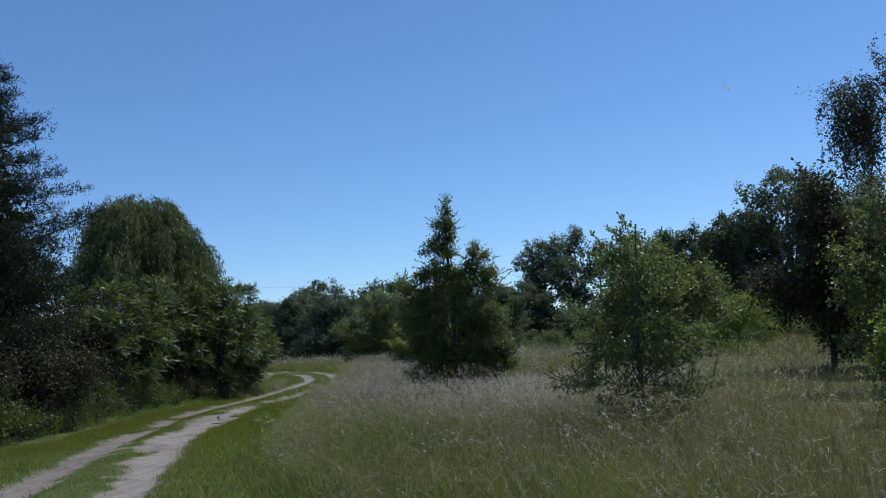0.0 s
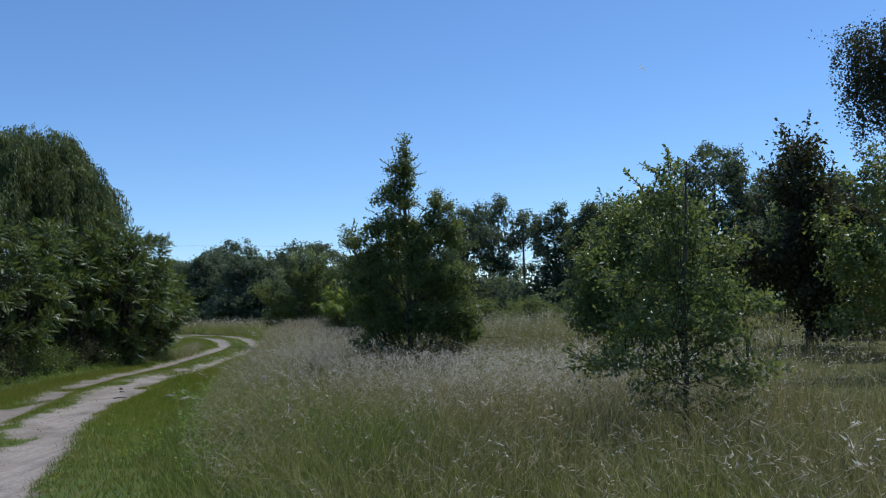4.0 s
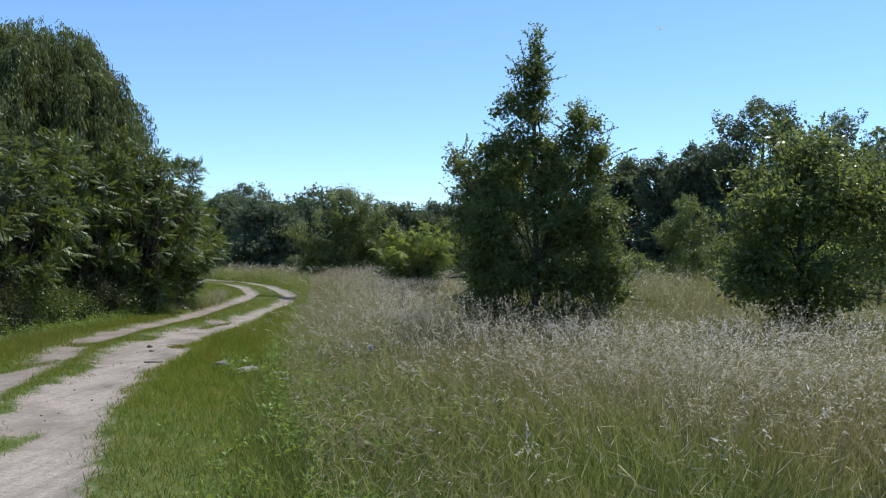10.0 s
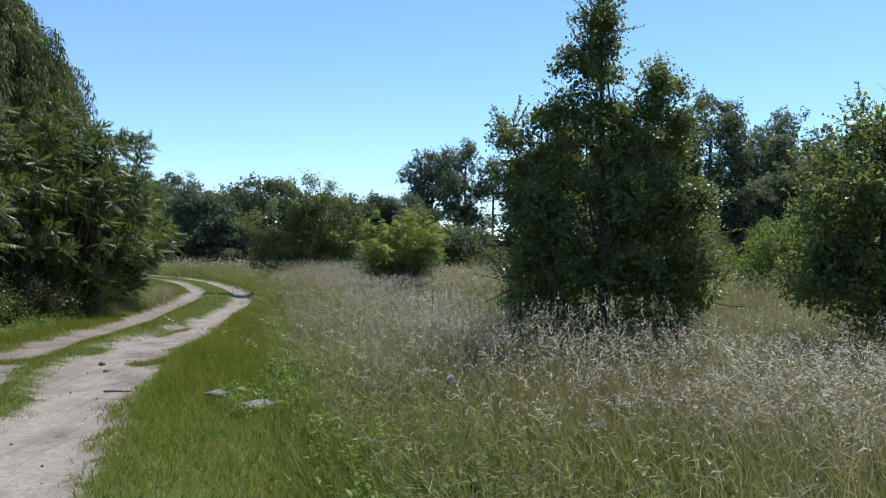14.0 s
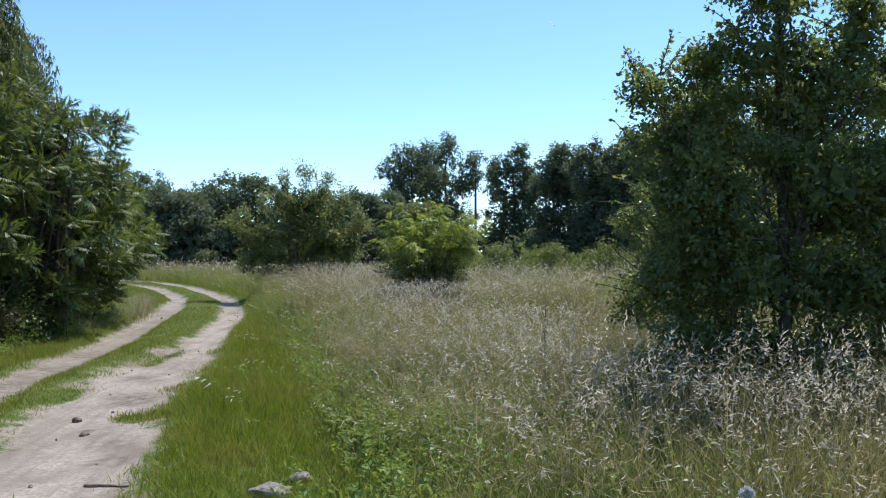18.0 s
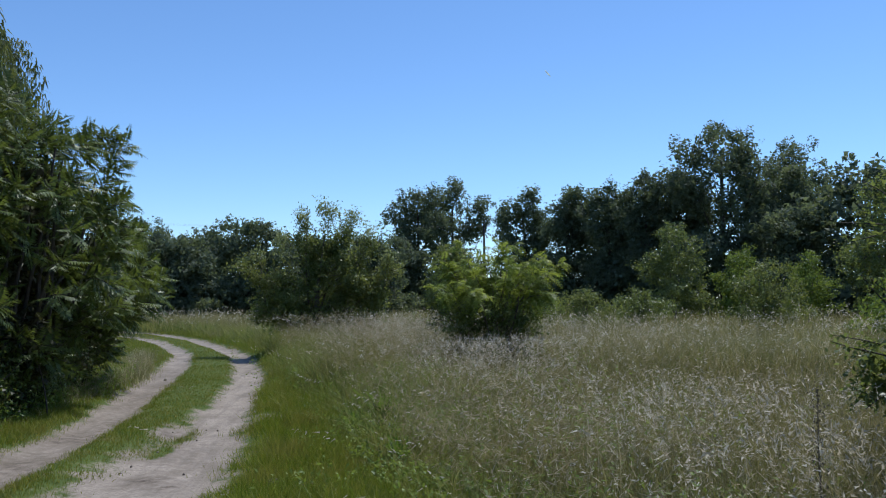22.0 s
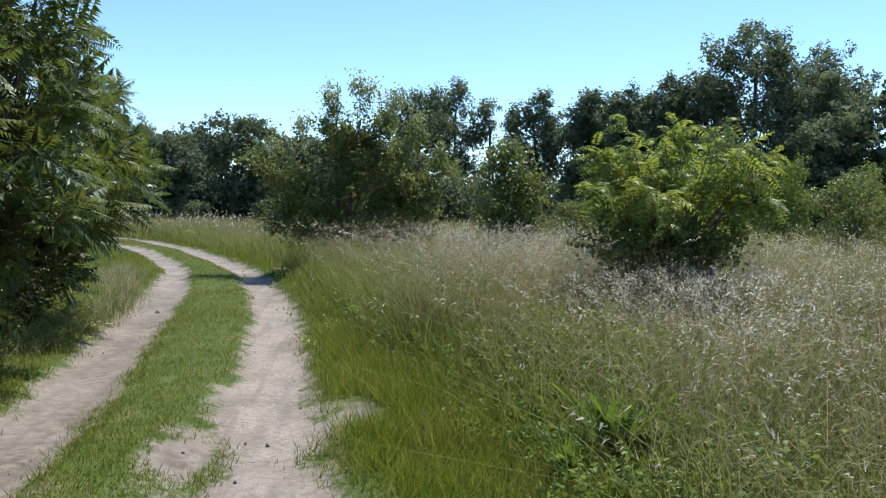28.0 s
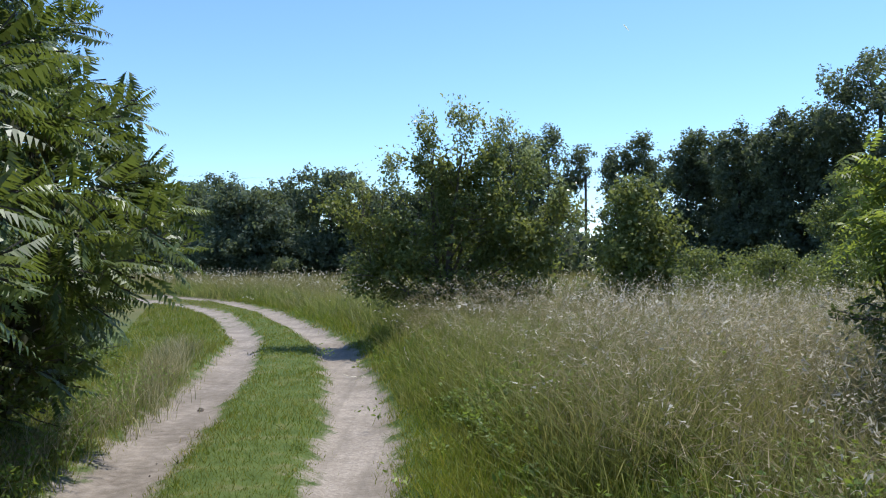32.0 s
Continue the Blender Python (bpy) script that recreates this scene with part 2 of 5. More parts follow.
# ---- geometry helpers ----
def raw_mesh(name, verts, faces, material, smooth=False):
    """A mesh from an array of places and an array of faces, all with the same number of corners."""
    verts, faces = np.asarray(verts, np.float32), np.asarray(faces, np.int32)
    me = bpy.data.meshes.new(name)
    me.vertices.add(len(verts))
    me.vertices.foreach_set("co", verts.ravel())
    k = faces.shape[1]
    me.loops.add(faces.size)
    me.loops.foreach_set("vertex_index", faces.ravel())
    me.polygons.add(len(faces))
    me.polygons.foreach_set("loop_start", np.arange(0, faces.size, k, dtype=np.int32))
    me.polygons.foreach_set("loop_total", np.full(len(faces), k, np.int32))
    if smooth:
        me.polygons.foreach_set("use_smooth", np.ones(len(faces), bool))
    me.update(calc_edges=True)
    me.materials.append(material)
    return me


def under(name, me, parent, label=""):
    ob = new(name, me)
    ob.parent = parent
    if label:
        ob["label"] = label
    return ob


def unit(v):
    return v / np.maximum(np.linalg.norm(v, axis=-1, keepdims=True), 1e-9)


def leaf_quads(base, along, flat, length, width):
    """Pointed four-cornered leaves: from base, along a way, with a normal."""
    along = unit(along)
    side = unit(np.cross(along, flat))
    length, width = np.broadcast_to(length, len(base))[:, None], np.broadcast_to(width, len(base))[:, None]
    up = np.cross(side, along)
    mid = base + along * length * 0.45
    fold = up * width * 0.18
    v = np.stack([base, mid + side * width * 0.5 + fold, base + along * length, mid - side * width * 0.5 + fold], 1).reshape(-1, 3)
    return v, np.arange(len(v)).reshape(-1, 4)


def tube(points, radii, sides=7):
    """A tapered tube along a line of points."""
    pts, n = np.asarray(points, float), len(points)
    tan = unit(np.gradient(pts, axis=0))
    ref = np.where(np.abs(tan[:, 2:3]) > 0.9, [[1.0, 0, 0]], [[0, 0, 1.0]])
    a = unit(np.cross(tan, ref))
    b = np.cross(tan, a)
    ang = np.linspace(0, 2 * np.pi, sides, endpoint=False)
    ring = a[:, None] * np.cos(ang)[None, :, None] + b[:, None] * np.sin(ang)[None, :, None]
    v = (pts[:, None] + ring * np.asarray(radii)[:, None, None]).reshape(-1, 3)
    i, j = np.meshgrid(np.arange(n - 1), np.arange(sides), indexing="ij")
    k = (j + 1) % sides
    f = np.stack([i * sides + j, i * sides + k, (i + 1) * sides + k, (i + 1) * sides + j], -1).reshape(-1, 4)
    return v, f


def merge(pieces):
    vs, fs, n = [], [], 0
    for v, f in pieces:
        vs.append(v)
        fs.append(f + n)
        n += len(v)
    return np.concatenate(vs), np.concatenate(fs)


def bough(rng, start, end, r0, r1, steps=6, wobble=0.08, sag=0.0):
    t = np.linspace(0, 1, steps)[:, None]
    pts = np.asarray(start) + (np.asarray(end) - np.asarray(start)) * t
    size = np.linalg.norm(np.asarray(end) - np.asarray(start))
    pts += np.cumsum(rng.normal(0, wobble * size / steps, (steps, 3)), 0) * (t > 0)
    pts[:, 2] += (sag * np.sin(t * np.pi))[:, 0]
    return tube(pts, np.linspace(r0, r1, steps), 6 if r0 > 0.03 else 4)


def in_blob(rng, n, c, r, shell):
    """Places in an ellipsoid, crowded towards its skin."""
    d = unit(rng.normal(size=(n, 3)))
    rad = shell + (1 - shell) * rng.random(n) ** 0.6
    lump = 1 + 0.22 * np.sin(d[:, 0] * 5 + c[0] * 3) * np.sin(d[:, 2] * 6 + c[1]) + 0.07 * rng.normal(size=n)
    return np.asarray(c) + d * np.asarray(r) * (rad * lump)[:, None]


def lumps(rng, blobs, k=7, size=0.46):
    """Breaks each blob of a crown into uneven clumps round a smaller heart."""
    out = []
    for b in blobs:
        out.append((*b[:3], *(0.62 * r for r in b[3:6]), b[6] * 0.8))
        for d in unit(rng.normal(size=(k, 3)) + [0, 0, 0.15]):
            q, s = rng.uniform(0.5, 0.95), size * rng.uniform(0.6, 1.15)
            out.append((b[0] + d[0] * b[3] * q, b[1] + d[1] * b[4] * q, max(b[2] + d[2] * b[5] * q, 0.12), b[3] * s, b[4] * s, b[5] * s * 0.9, b[6]))
    return out


def foliage(rng, blobs, count, leaf, spray=0.22, per=14, shell=0.55, droop=0.2, slim=0.55, core=0.03, face=0.3, stray=2.6):
    """Sprays of leaves spread over blobs (x, y, z, rx, ry, rz, share), over a dense inner mass of older, larger leaves."""
    share = np.array([b[6] * (b[3] * b[4] * b[5]) ** 0.62 for b in blobs])
    share = share / share.sum()
    vs = []
    for b, s in zip(blobs, share):
        n = max(3, int(count * s / per))
        hubs = in_blob(rng, n, b[:3], b[3:6], shell)
        hubs[:, 2] = np.maximum(hubs[:, 2], 0.08)
        out = unit(hubs - np.array(b[:3]) + [0, 0, 0.15 * b[5]] + rng.normal(0, 0.25, (n, 3)) * np.array(b[3:6]))
        m = n * per
        hub, way = np.repeat(hubs, per, 0), np.repeat(out, per, 0)
        step = (rng.random((m, 1)) * 1.5 - 0.8) * np.repeat(np.where(rng.random((n, 1)) < 0.14, stray, 1.0), per, 0)
        base = hub + way * step * spray + rng.normal(0, 0.34 * spray, (m, 3))
        base[:, 2] = np.maximum(base[:, 2], 0.03)
        along = way * 0.5 + rng.normal(0, 0.6, (m, 3)) + [0, 0, -droop]
        flat = rng.normal(0, 0.8, (m, 3)) + [0, 0, 0.6] + way * face
        size = leaf * rng.uniform(0.65, 1.35, m)
        vs.append(leaf_quads(base, along, flat, size, size * slim)[0])
        q = int(count * s * core)
        if q:
            inner = np.array(b[:3]) + unit(rng.normal(size=(q, 3))) * np.array(b[3:6]) * (0.68 * rng.random((q, 1)) ** 0.4)
            big = min(leaf * 2.8, 0.5 * min(b[3:6])) * rng.uniform(0.7, 1.2, q)
            inner[:, 2] = np.maximum(inner[:, 2], 0.05)
            vs.append(leaf_quads(inner, rng.normal(size=(q, 3)), rng.normal(size=(q, 3)), big, big * 0.8)[0])
    v = np.concatenate(vs)
    return v, np.arange(len(v)).reshape(-1, 4)


def small(v):
    """Halves each leaf of a far or fine-leaved crown to its outer triangle."""
    v = np.asarray(v).reshape(-1, 4, 3)[:, 1:].reshape(-1, 3)
    return v, np.arange(len(v)).reshape(-1, 3)


def fronds(rng, hubs, out, length, pairs=10, leaflet=.27, droop=(.15, .55), hang=.35, slim=.3):
    """Long feathered leaves: pairs of leaflets along a drooping rib."""
    count = len(hubs)
    t = np.linspace(.12, 1, pairs)
    spine = hubs[:, None] + out[:, None] * (t[None, :, None] * length[:, None, None])
    spine[:, :, 2] -= (t[None] ** 2) * length[:, None] * rng.uniform(*droop, count)[:, None]
    tan = unit(np.gradient(spine, axis=1))
    side = unit(np.cross(tan, np.array([0, 0, 1.0]) + rng.normal(0, .35, (count, 1, 3))))
    nrm = np.cross(side, tan)
    size = (length[:, None] * leaflet * np.sin(np.clip(t * 2.6 + .35, 0, np.pi))[None] + .02) * rng.uniform(.85, 1.1, (count, pairs))
    pieces = []
    for s in (-1, 1):
        way = side * s + tan * .4 - np.array([0, 0, hang]) + rng.normal(0, .1, spine.shape)
        pieces.append(leaf_quads(spine.reshape(-1, 3), way.reshape(-1, 3), nrm.reshape(-1, 3), size.ravel(), size.ravel() * slim))
    return merge(pieces)


def spears(v):
    """Turns each four-cornered leaf into one long triangle from its stalk to its tip."""
    v = np.asarray(v).reshape(-1, 4, 3)
    half = (v[:, 1] - v[:, 3]) * .5
    foot = v[:, 0] * .8 + v[:, 2] * .2
    v = np.stack([foot + half, v[:, 2], foot - half], 1).reshape(-1, 3)
    return v, np.arange(len(v)).reshape(-1, 3)


def strands(rng, tops, drops, beads, leaf, slim, each=3, spread=.03):
    """Hanging leafy strands from their tops."""
    line = tops[:, None] + np.array([0, 0, -1.0]) * (drops[:, None] * np.linspace(0, 1, beads)[None])[..., None] + np.cumsum(rng.normal(0, .025, (len(tops), beads, 3)), 1) * [1, 1, .2]
    base = np.repeat(line.reshape(-1, 3), each, 0)
    base = base + rng.normal(0, spread, base.shape)
    size = leaf * rng.uniform(.7, 1.3, len(base))
    return leaf_quads(base, rng.normal(0, .45, base.shape) + [0, 0, -.8], rng.normal(0, 1, base.shape), size, size * slim)


def outer_shoots(rng, blobs, count, reach, leaf, slim, each=22):
    """Single leafy shoots that stand out of a crown: (twigs, leaves)."""
    share = np.array([b[6] * (b[3] * b[4] * b[5]) ** 0.5 for b in blobs])
    twigs, leaves = [], []
    for k in rng.choice(len(blobs), count, p=share / share.sum()):
        b = blobs[k]
        d = unit(rng.normal(size=3) + [0, 0, .55])
        start = np.array(b[:3]) + d * np.array(b[3:6]) * .6
        start[2] = max(start[2], .15)
        tip = start + unit(d + [0, 0, .35] + rng.normal(0, .3, 3)) * (.45 * min(b[3:6]) + reach * rng.uniform(.5, 1.1))
        v, f = bough(rng, start, tip, .009, .003, 5, .12)
        twigs.append((v, f))
        ring = v.reshape(5, -1, 3).mean(1)
        s = rng.uniform(.15, 1.0, each) * 4
        i = np.minimum(s.astype(int), 3)
        at = ring[i] + (ring[i + 1] - ring[i]) * (s - i)[:, None]
        size = leaf * rng.uniform(.6, 1.25, each)
        leaves.append(leaf_quads(at, unit(tip - start) * .6 + rng.normal(0, .6, (each, 3)), rng.normal(0, .7, (each, 3)) + [0, 0, .5], size, size * slim))
    return merge(twigs), merge(leaves)


def tree(name, label, category, x, y, blobs, trunk_top, trunk_r, count, leaf, mat, bark=BARK, seed=1, spray=0.22, per=14, shell=0.55,
         droop=0.2, slim=0.55, limbs=10, stems=1, group="", extra=(), core=0.03, shoots=0, reach=0.4, fine=False, face=0.3, lobes=7, lobe=0.46, stray=2.6):
    """A tree or bush: trunk, limbs and a crown of sprays of leaves. Blobs are relative to its foot."""
    rng = np.random.default_rng(seed)
    foot = tagged(new(name), label, category, group)
    foot.location = (x, y, 0)
    trunk = []
    for s in range(stems):
        lean = rng.normal(0, 0.12 * trunk_top, 2) if stems > 1 else rng.normal(0, 0.03 * trunk_top, 2)
        start = (rng.normal(0, 0.08), rng.normal(0, 0.08), -0.05) if stems > 1 else (0, 0, -0.05)
        trunk.append(bough(rng, start, (lean[0], lean[1], trunk_top), trunk_r, trunk_r * 0.25, 9, 0.05))
    under("trunk", raw_mesh("trunk", *merge(trunk), bark, True), foot)
    for k in range(limbs):
        b = blobs[k % len(blobs)]
        tip = np.array(b[:3]) + rng.normal(0, 0.4, 3) * np.array(b[3:6])
        tip[2] = max(tip[2], 0.3)
        z0 = min(tip[2] * rng.uniform(0.35, 0.75), trunk_top * 0.9)
        r = trunk_r * rng.uniform(0.22, 0.36)
        main = bough(rng, (0, 0, min(z0, tip[2])), tip, r, r * 0.15, 6, 0.12)
        twigs = [main]
        ring = main[0].reshape(6, -1, 3).mean(1)
        for q in range(5):
            at = ring[rng.integers(2, 6)]
            twigs.append(bough(rng, at, at + rng.normal(0, 0.3, 3) * np.array(b[3:6]) * 1.1, r * 0.3, r * 0.08, 4, 0.15))
        quads = merge(twigs)
        under("limb", raw_mesh("limb", *quads, bark, True), foot)
    crown = [foliage(rng, lumps(rng, blobs, lobes, lobe), count, leaf, spray, per, shell, droop, slim, core, face, stray)]
    if shoots:
        twigs, leaves = outer_shoots(rng, blobs, shoots, reach, leaf, slim)
        crown.append(leaves)
        tagged(under("twigwork", raw_mesh("twigwork", *twigs, bark, True), foot, "thin leafy outer twigs"), kind="stuff")
    crown = merge(crown)
    under("crown", raw_mesh("crown", *(small(crown[0]) if fine else crown), mat), foot)
    for nm, more, cnt, lf, mt, lab in extra:
        under(nm, raw_mesh(nm, *foliage(rng, lumps(rng, more, 5), cnt, lf, spray, per, shell, droop, slim, 0.0 if "top" in nm else core), mt), foot, lab)
    return foot


# ---- ground and track ----
# Centre line of each wheel rut (x, y, half width), from behind the start to the far bend.
RIGHT_RUT = ((9.6, -36, .45), (7.6, -29, .45), (5.3, -21, .32), (3.1, -15, .3), (2.3, -12.8, .36), (1.36, -10.6, .46), (0.82, -8.5, .54), (0.25, -6, .64),
             (-.15, -4, .7), (-.36, -2, .72), (-.4, 0, .7), (-.45, 2, .55), (-.5, 4.2, .34), (-.72, 7, .36), (-.96, 9.5, .36), (-1.42, 12.4, .34),
             (-2.02, 15.8, .34), (-3.25, 19.9, .34), (-5.45, 26.5, .38), (-8.6, 33, .42), (-14, 40, .45), (-24, 47, .5))
LEFT_RUT = ((7.9, -36, .4), (5.9, -29, .4), (3.3, -21, .4), (1.35, -15, .4), (.62, -12.7, .4), (-.15, -10.3, .4), (-.62, -8, .42), (-1.05, -6.3, .42),
            (-1.58, -4.5, .42), (-1.9, -2.5, .42), (-1.98, -.5, .4), (-1.97, 1, .38), (-2.06, 3, .36), (-2.36, 5.7, .36), (-2.52, 7, .38), (-2.86, 9.9, .38), (-3.2, 12.6, .35),
            (-3.95, 17, .3), (-5.5, 22, .34), (-7.0, 26, .38), (-9.2, 30, .42), (-13, 35.5, .45), (-22, 42, .5))
# Where the short turf ends and the tall meadow begins (x, y).
VERGE = ((11.6, -36), (10.4, -29), (9.3, -24.5), (7.7, -20.5), (5.4, -16.5), (4.3, -14.2), (3.7, -12), (3.0, -9.2), (2.4, -6.5), (1.95, -4), (1.5, -.5),
         (1.0, 2.5), (.38, 6), (-.2, 8.6), (-.88, 12.5), (-1.35, 15.5), (-2.4, 19.6), (-4.6, 26.2), (-7.8, 32.6), (-13.2, 39.8), (-23, 47))


def along_y(line, y, k=0):
    a = np.array(line)
    return np.interp(y, a[:, 1], a[:, k])


def rut_cover(line, x, y):
    """1 in the middle of a rut, 0.5 at its edge, falling off outside."""
    c, w = along_y(line, y), along_y(line, y, 2)
    slope = (along_y(line, y + 0.5) - along_y(line, y - 0.5))
    d = np.abs(x - c) / np.sqrt(1 + slope**2)
    return np.clip(1 - 0.5 * d / w, 0, 1)


# Islands of grass on the sand (x, y, half width, half length).
ISLANDS = ((-.62, 1.7, .16, .9), (-.72, .6, .12, .4), (.2, -3.85, .3, .22), (-.95, -2.6, .16, .5), (-.15, -7.4, .2, .5), (-1.6, -3.6, .25, .5), (-1.0, -6.9, .2, .6), (1.6, -11.6, .15, .5))


def track_cover(x, y):
    """Bare sand of both ruts, less the grass islands."""
    grown = sum(np.exp(-((x - p) / w) ** 2 - ((y - q) / k) ** 2) for p, q, w, k in ISLANDS)
    between = np.exp(-(((x - .5 * (along_y(RIGHT_RUT, y) + along_y(LEFT_RUT, y))) / .55) ** 2))
    worn = between * np.clip((-7.5 - y) / 2, 0, 1) * np.clip(.22 + .7 * soft_noise(x * 5, y * 3.2, 53), -.05, .4)
    return np.maximum(rut_cover(RIGHT_RUT, x, y), rut_cover(LEFT_RUT, x, y) - .1 * np.clip(-y / 3, 0, 1)) - .5 * grown + worn + .1 * soft_noise(x * 2.6, y * 2.6, 51) + .06 * soft_noise(x * 7, y * 7, 52)


def soft_noise(x, y, seed=0):
    """Smooth bumps from a few sine waves."""
    r = np.random.default_rng(seed)
    out = 0
    for _ in range(9):
        a, k, p = r.uniform(0, 2 * np.pi), r.uniform(0.35, 2.6), r.uniform(0, 6.3)
        out = out + np.sin(k * (x * np.cos(a) + y * np.sin(a)) + p) / 9
    return out


def ground_height(x, y):
    cover = np.maximum(rut_cover(RIGHT_RUT, x, y), rut_cover(LEFT_RUT, x, y))
    bumps = 0.03 * soft_noise(x, y, 3) + 0.012 * soft_noise(x * 4, y * 4, 4)
    d = x - along_y(VERGE, y)
    bank = np.clip((d + .25) / 1.1, 0, 1) * np.clip((y - .5) / 5, 0, 1) * np.clip((26 - y) / 8, 0, 1) * np.clip((24 - d) / 8, 0, 1)
    bumps = bumps + .32 * bank * bank * (3 - 2 * bank)
    return bumps - (0.06 + .035 * np.clip((y + 3) / 3, 0, 1)) * np.clip((cover - 0.35) * 3, 0, 1)


xs = np.concatenate([-np.geomspace(2500, 16, 34), np.arange(-14, -5, 0.5), np.arange(-5, 6, 0.16), np.arange(6, 14, 0.4), np.geomspace(14.5, 2500, 34)])
ys = np.concatenate([-np.geomspace(2500, 38, 30), np.arange(-36, -16, 0.3), np.arange(-16, 20, 0.2), np.arange(20, 48, 0.5), np.geomspace(48.5, 2500, 34)])
gx, gy = np.meshgrid(xs, ys, indexing="ij")
gz = ground_height(gx, gy)
nx, ny = gx.shape
ii, jj = np.meshgrid(np.arange(nx - 1), np.arange(ny - 1), indexing="ij")
quads = np.stack([ii * ny + jj, (ii + 1) * ny + jj, (ii + 1) * ny + jj + 1, ii * ny + jj + 1], -1).reshape(-1, 4)
ground_mesh = raw_mesh("ground", np.stack([gx, gy, gz], -1).reshape(-1, 3), quads, GROUND, True)
cover = track_cover(gx, gy)
layer = ground_mesh.attributes.new("sand", "FLOAT", "POINT")
# Scuffed and damp spots on the sand (x, y, size).
SPOTS = ((-.25, -1.25, .26), (-.55, -.95, .22), (-.45, -.8, .16), (-.06, -2.8, .36), (-.25, -2.4, .26), (-.02, -4.5, .22), (.4, -4.9, .3), (.55, -5.6, .22), (-.85, 1.9, .25), (.4, 2.7, .26), (.3, 3.05, .22), (.6, 2.35, .18), (-2.0, -1.6, .3), (.9, -8.6, .25))
damp = sum(np.exp(-((gx - p) ** 2 / .5 + (gy - q) ** 2) / (r * r)) for p, q, r in SPOTS)
layer.data.foreach_set("value", np.clip(cover + .5 * damp, 0, 1).astype(np.float32).ravel())
lush = np.clip(1.2 - (gx - along_y(VERGE, gy)) / 1.2, 0, 1) * np.clip((gx + 9) / 3, 0, 1)
dull = np.clip((rut_cover(LEFT_RUT, gx, gy) - .4) * 3, 0, 1) * np.clip(.62 + .6 * soft_noise(gx * 1.5, gy * 1.5, 13), .2, .95) * np.clip((16 - gy) / 6, .2, 1)
scuffed = np.clip((rut_cover(RIGHT_RUT, gx, gy) - .4) * 3, 0, 1) * np.clip(1.1 * soft_noise(gx * 2.2, gy * 1.2, 14) - .12, 0, .6)
layer = ground_mesh.attributes.new("damp", "FLOAT", "POINT")
layer.data.foreach_set("value", np.clip(1.3 * damp * (1 + .8 * soft_noise(gx * 5, gy * 5, 12)) + dull + scuffed, 0, 1).astype(np.float32).ravel())
layer = ground_mesh.attributes.new("lush", "FLOAT", "POINT")
layer.data.foreach_set("value", lush.astype(np.float32).ravel())
ground = tagged(new("ground", ground_mesh), "sandy twin-rut farm track through green turf and dry meadow", "ground", kind="structure")


# ---- trees and bushes near the track ----
# The slim tall tree that stands in the meadow by the track.
tree("pear_tree", "slender dark green wild pear tree standing in tall grass", "tree", 6.6, -4.7,
     ((0, 0, 5.3, .18, .18, .36, 1.2), (-.08, 0, 4.8, .34, .34, .4, 1.2), (-.2, 0, 4.2, .48, .48, .5, 1.1), (-.22, 0, 3.5, .68, .65, .6, 1.1), (.72, -.1, 3.75, .44, .48, .5, 1.1), (.4, 0, 3.2, .6, .6, .5, .9),
      (1.0, .1, 3.2, .5, .5, .5, 1), (-1.3, .1, 3.2, .34, .34, .32, 1), (-.72, .1, 2.95, .38, .45, .4, 1), (-.9, .05, 2.45, .65, .7, .6, 1), (.3, 0, 2.5, .95, .85, .75, 1), (1.05, 0, 2.0, .75, .75, .75, 1),
      (-.88, 0, 1.6, .72, .75, .8, 1), (.2, 0, 1.4, 1.15, .95, .9, 1), (1.3, .1, 1.1, .6, .7, .7, 1), (-.1, 0, .6, 1.25, .9, .55, 1), (-.65, 1.25, 1.2, .7, .75, .75, 1), (-.55, 1.15, 2.2, .6, .7, .55, 1), (-.4, .8, 3.1, .5, .55, .45, 1)),
     4.8, .075, 86000, .05, LEAF_OAK, DARK_BARK, 11, .12, 14, .5, slim=.6, limbs=18, shoots=260, reach=.3, face=.7, lobes=9, lobe=.38, core=.075)
# The bush by the bend, with pale young shoots on top.
tree("apple_tree", "bushy wild apple tree with pale silvery top shoots beside the track", "tree", 0.1, 16.0,
     ((-1.5, 0, 2.2, .75, .9, .42, 1), (-1.0, 0, 1.4, 1.0, 1.0, .6, 1), (0, 0, 2.0, 1.0, 1.0, .75, 1), (.1, 0, 2.85, .7, .75, .5, 1), (1.0, 0, 2.4, .8, .9, .55, 1), (1.7, 0, 1.7, .8, .9, .6, 1),
      (2.15, 0, 2.5, .38, .5, .3, .7), (.2, -.2, .9, 1.7, 1.2, .5, 1.1), (-.35, 0, 3.35, .42, .45, .42, .8), (.8, 0, 3.3, .45, .5, .45, .8), (-2.05, 0, 2.65, .38, .45, .22, .7), (1.6, .1, 3.1, .35, .4, .35, .6)),
     3.6, .07, 26000, .085, LEAF_APPLE, BARK, 12, .2, 12, .5, limbs=20, stems=3, shoots=190, reach=.55, face=.7, lobes=8, lobe=.4,
     extra=(("top_growth", ((-.4, 0, 3.9, .24, .3, .6, 1.2), (.3, 0, 4.1, .26, .3, .55, 1.2), (.95, .1, 3.9, .28, .3, .55, 1.1), (-1.1, 0, 3.2, .3, .35, .4, .9), (1.5, .1, 3.6, .25, .3, .4, .8), (-1.7, 0, 2.9, .25, .3, .3, .6), (2.1, 0, 2.9, .25, .3, .35, .6)),
             4200, .07, LEAF_SILVER, "sparse silvery young shoots"),))
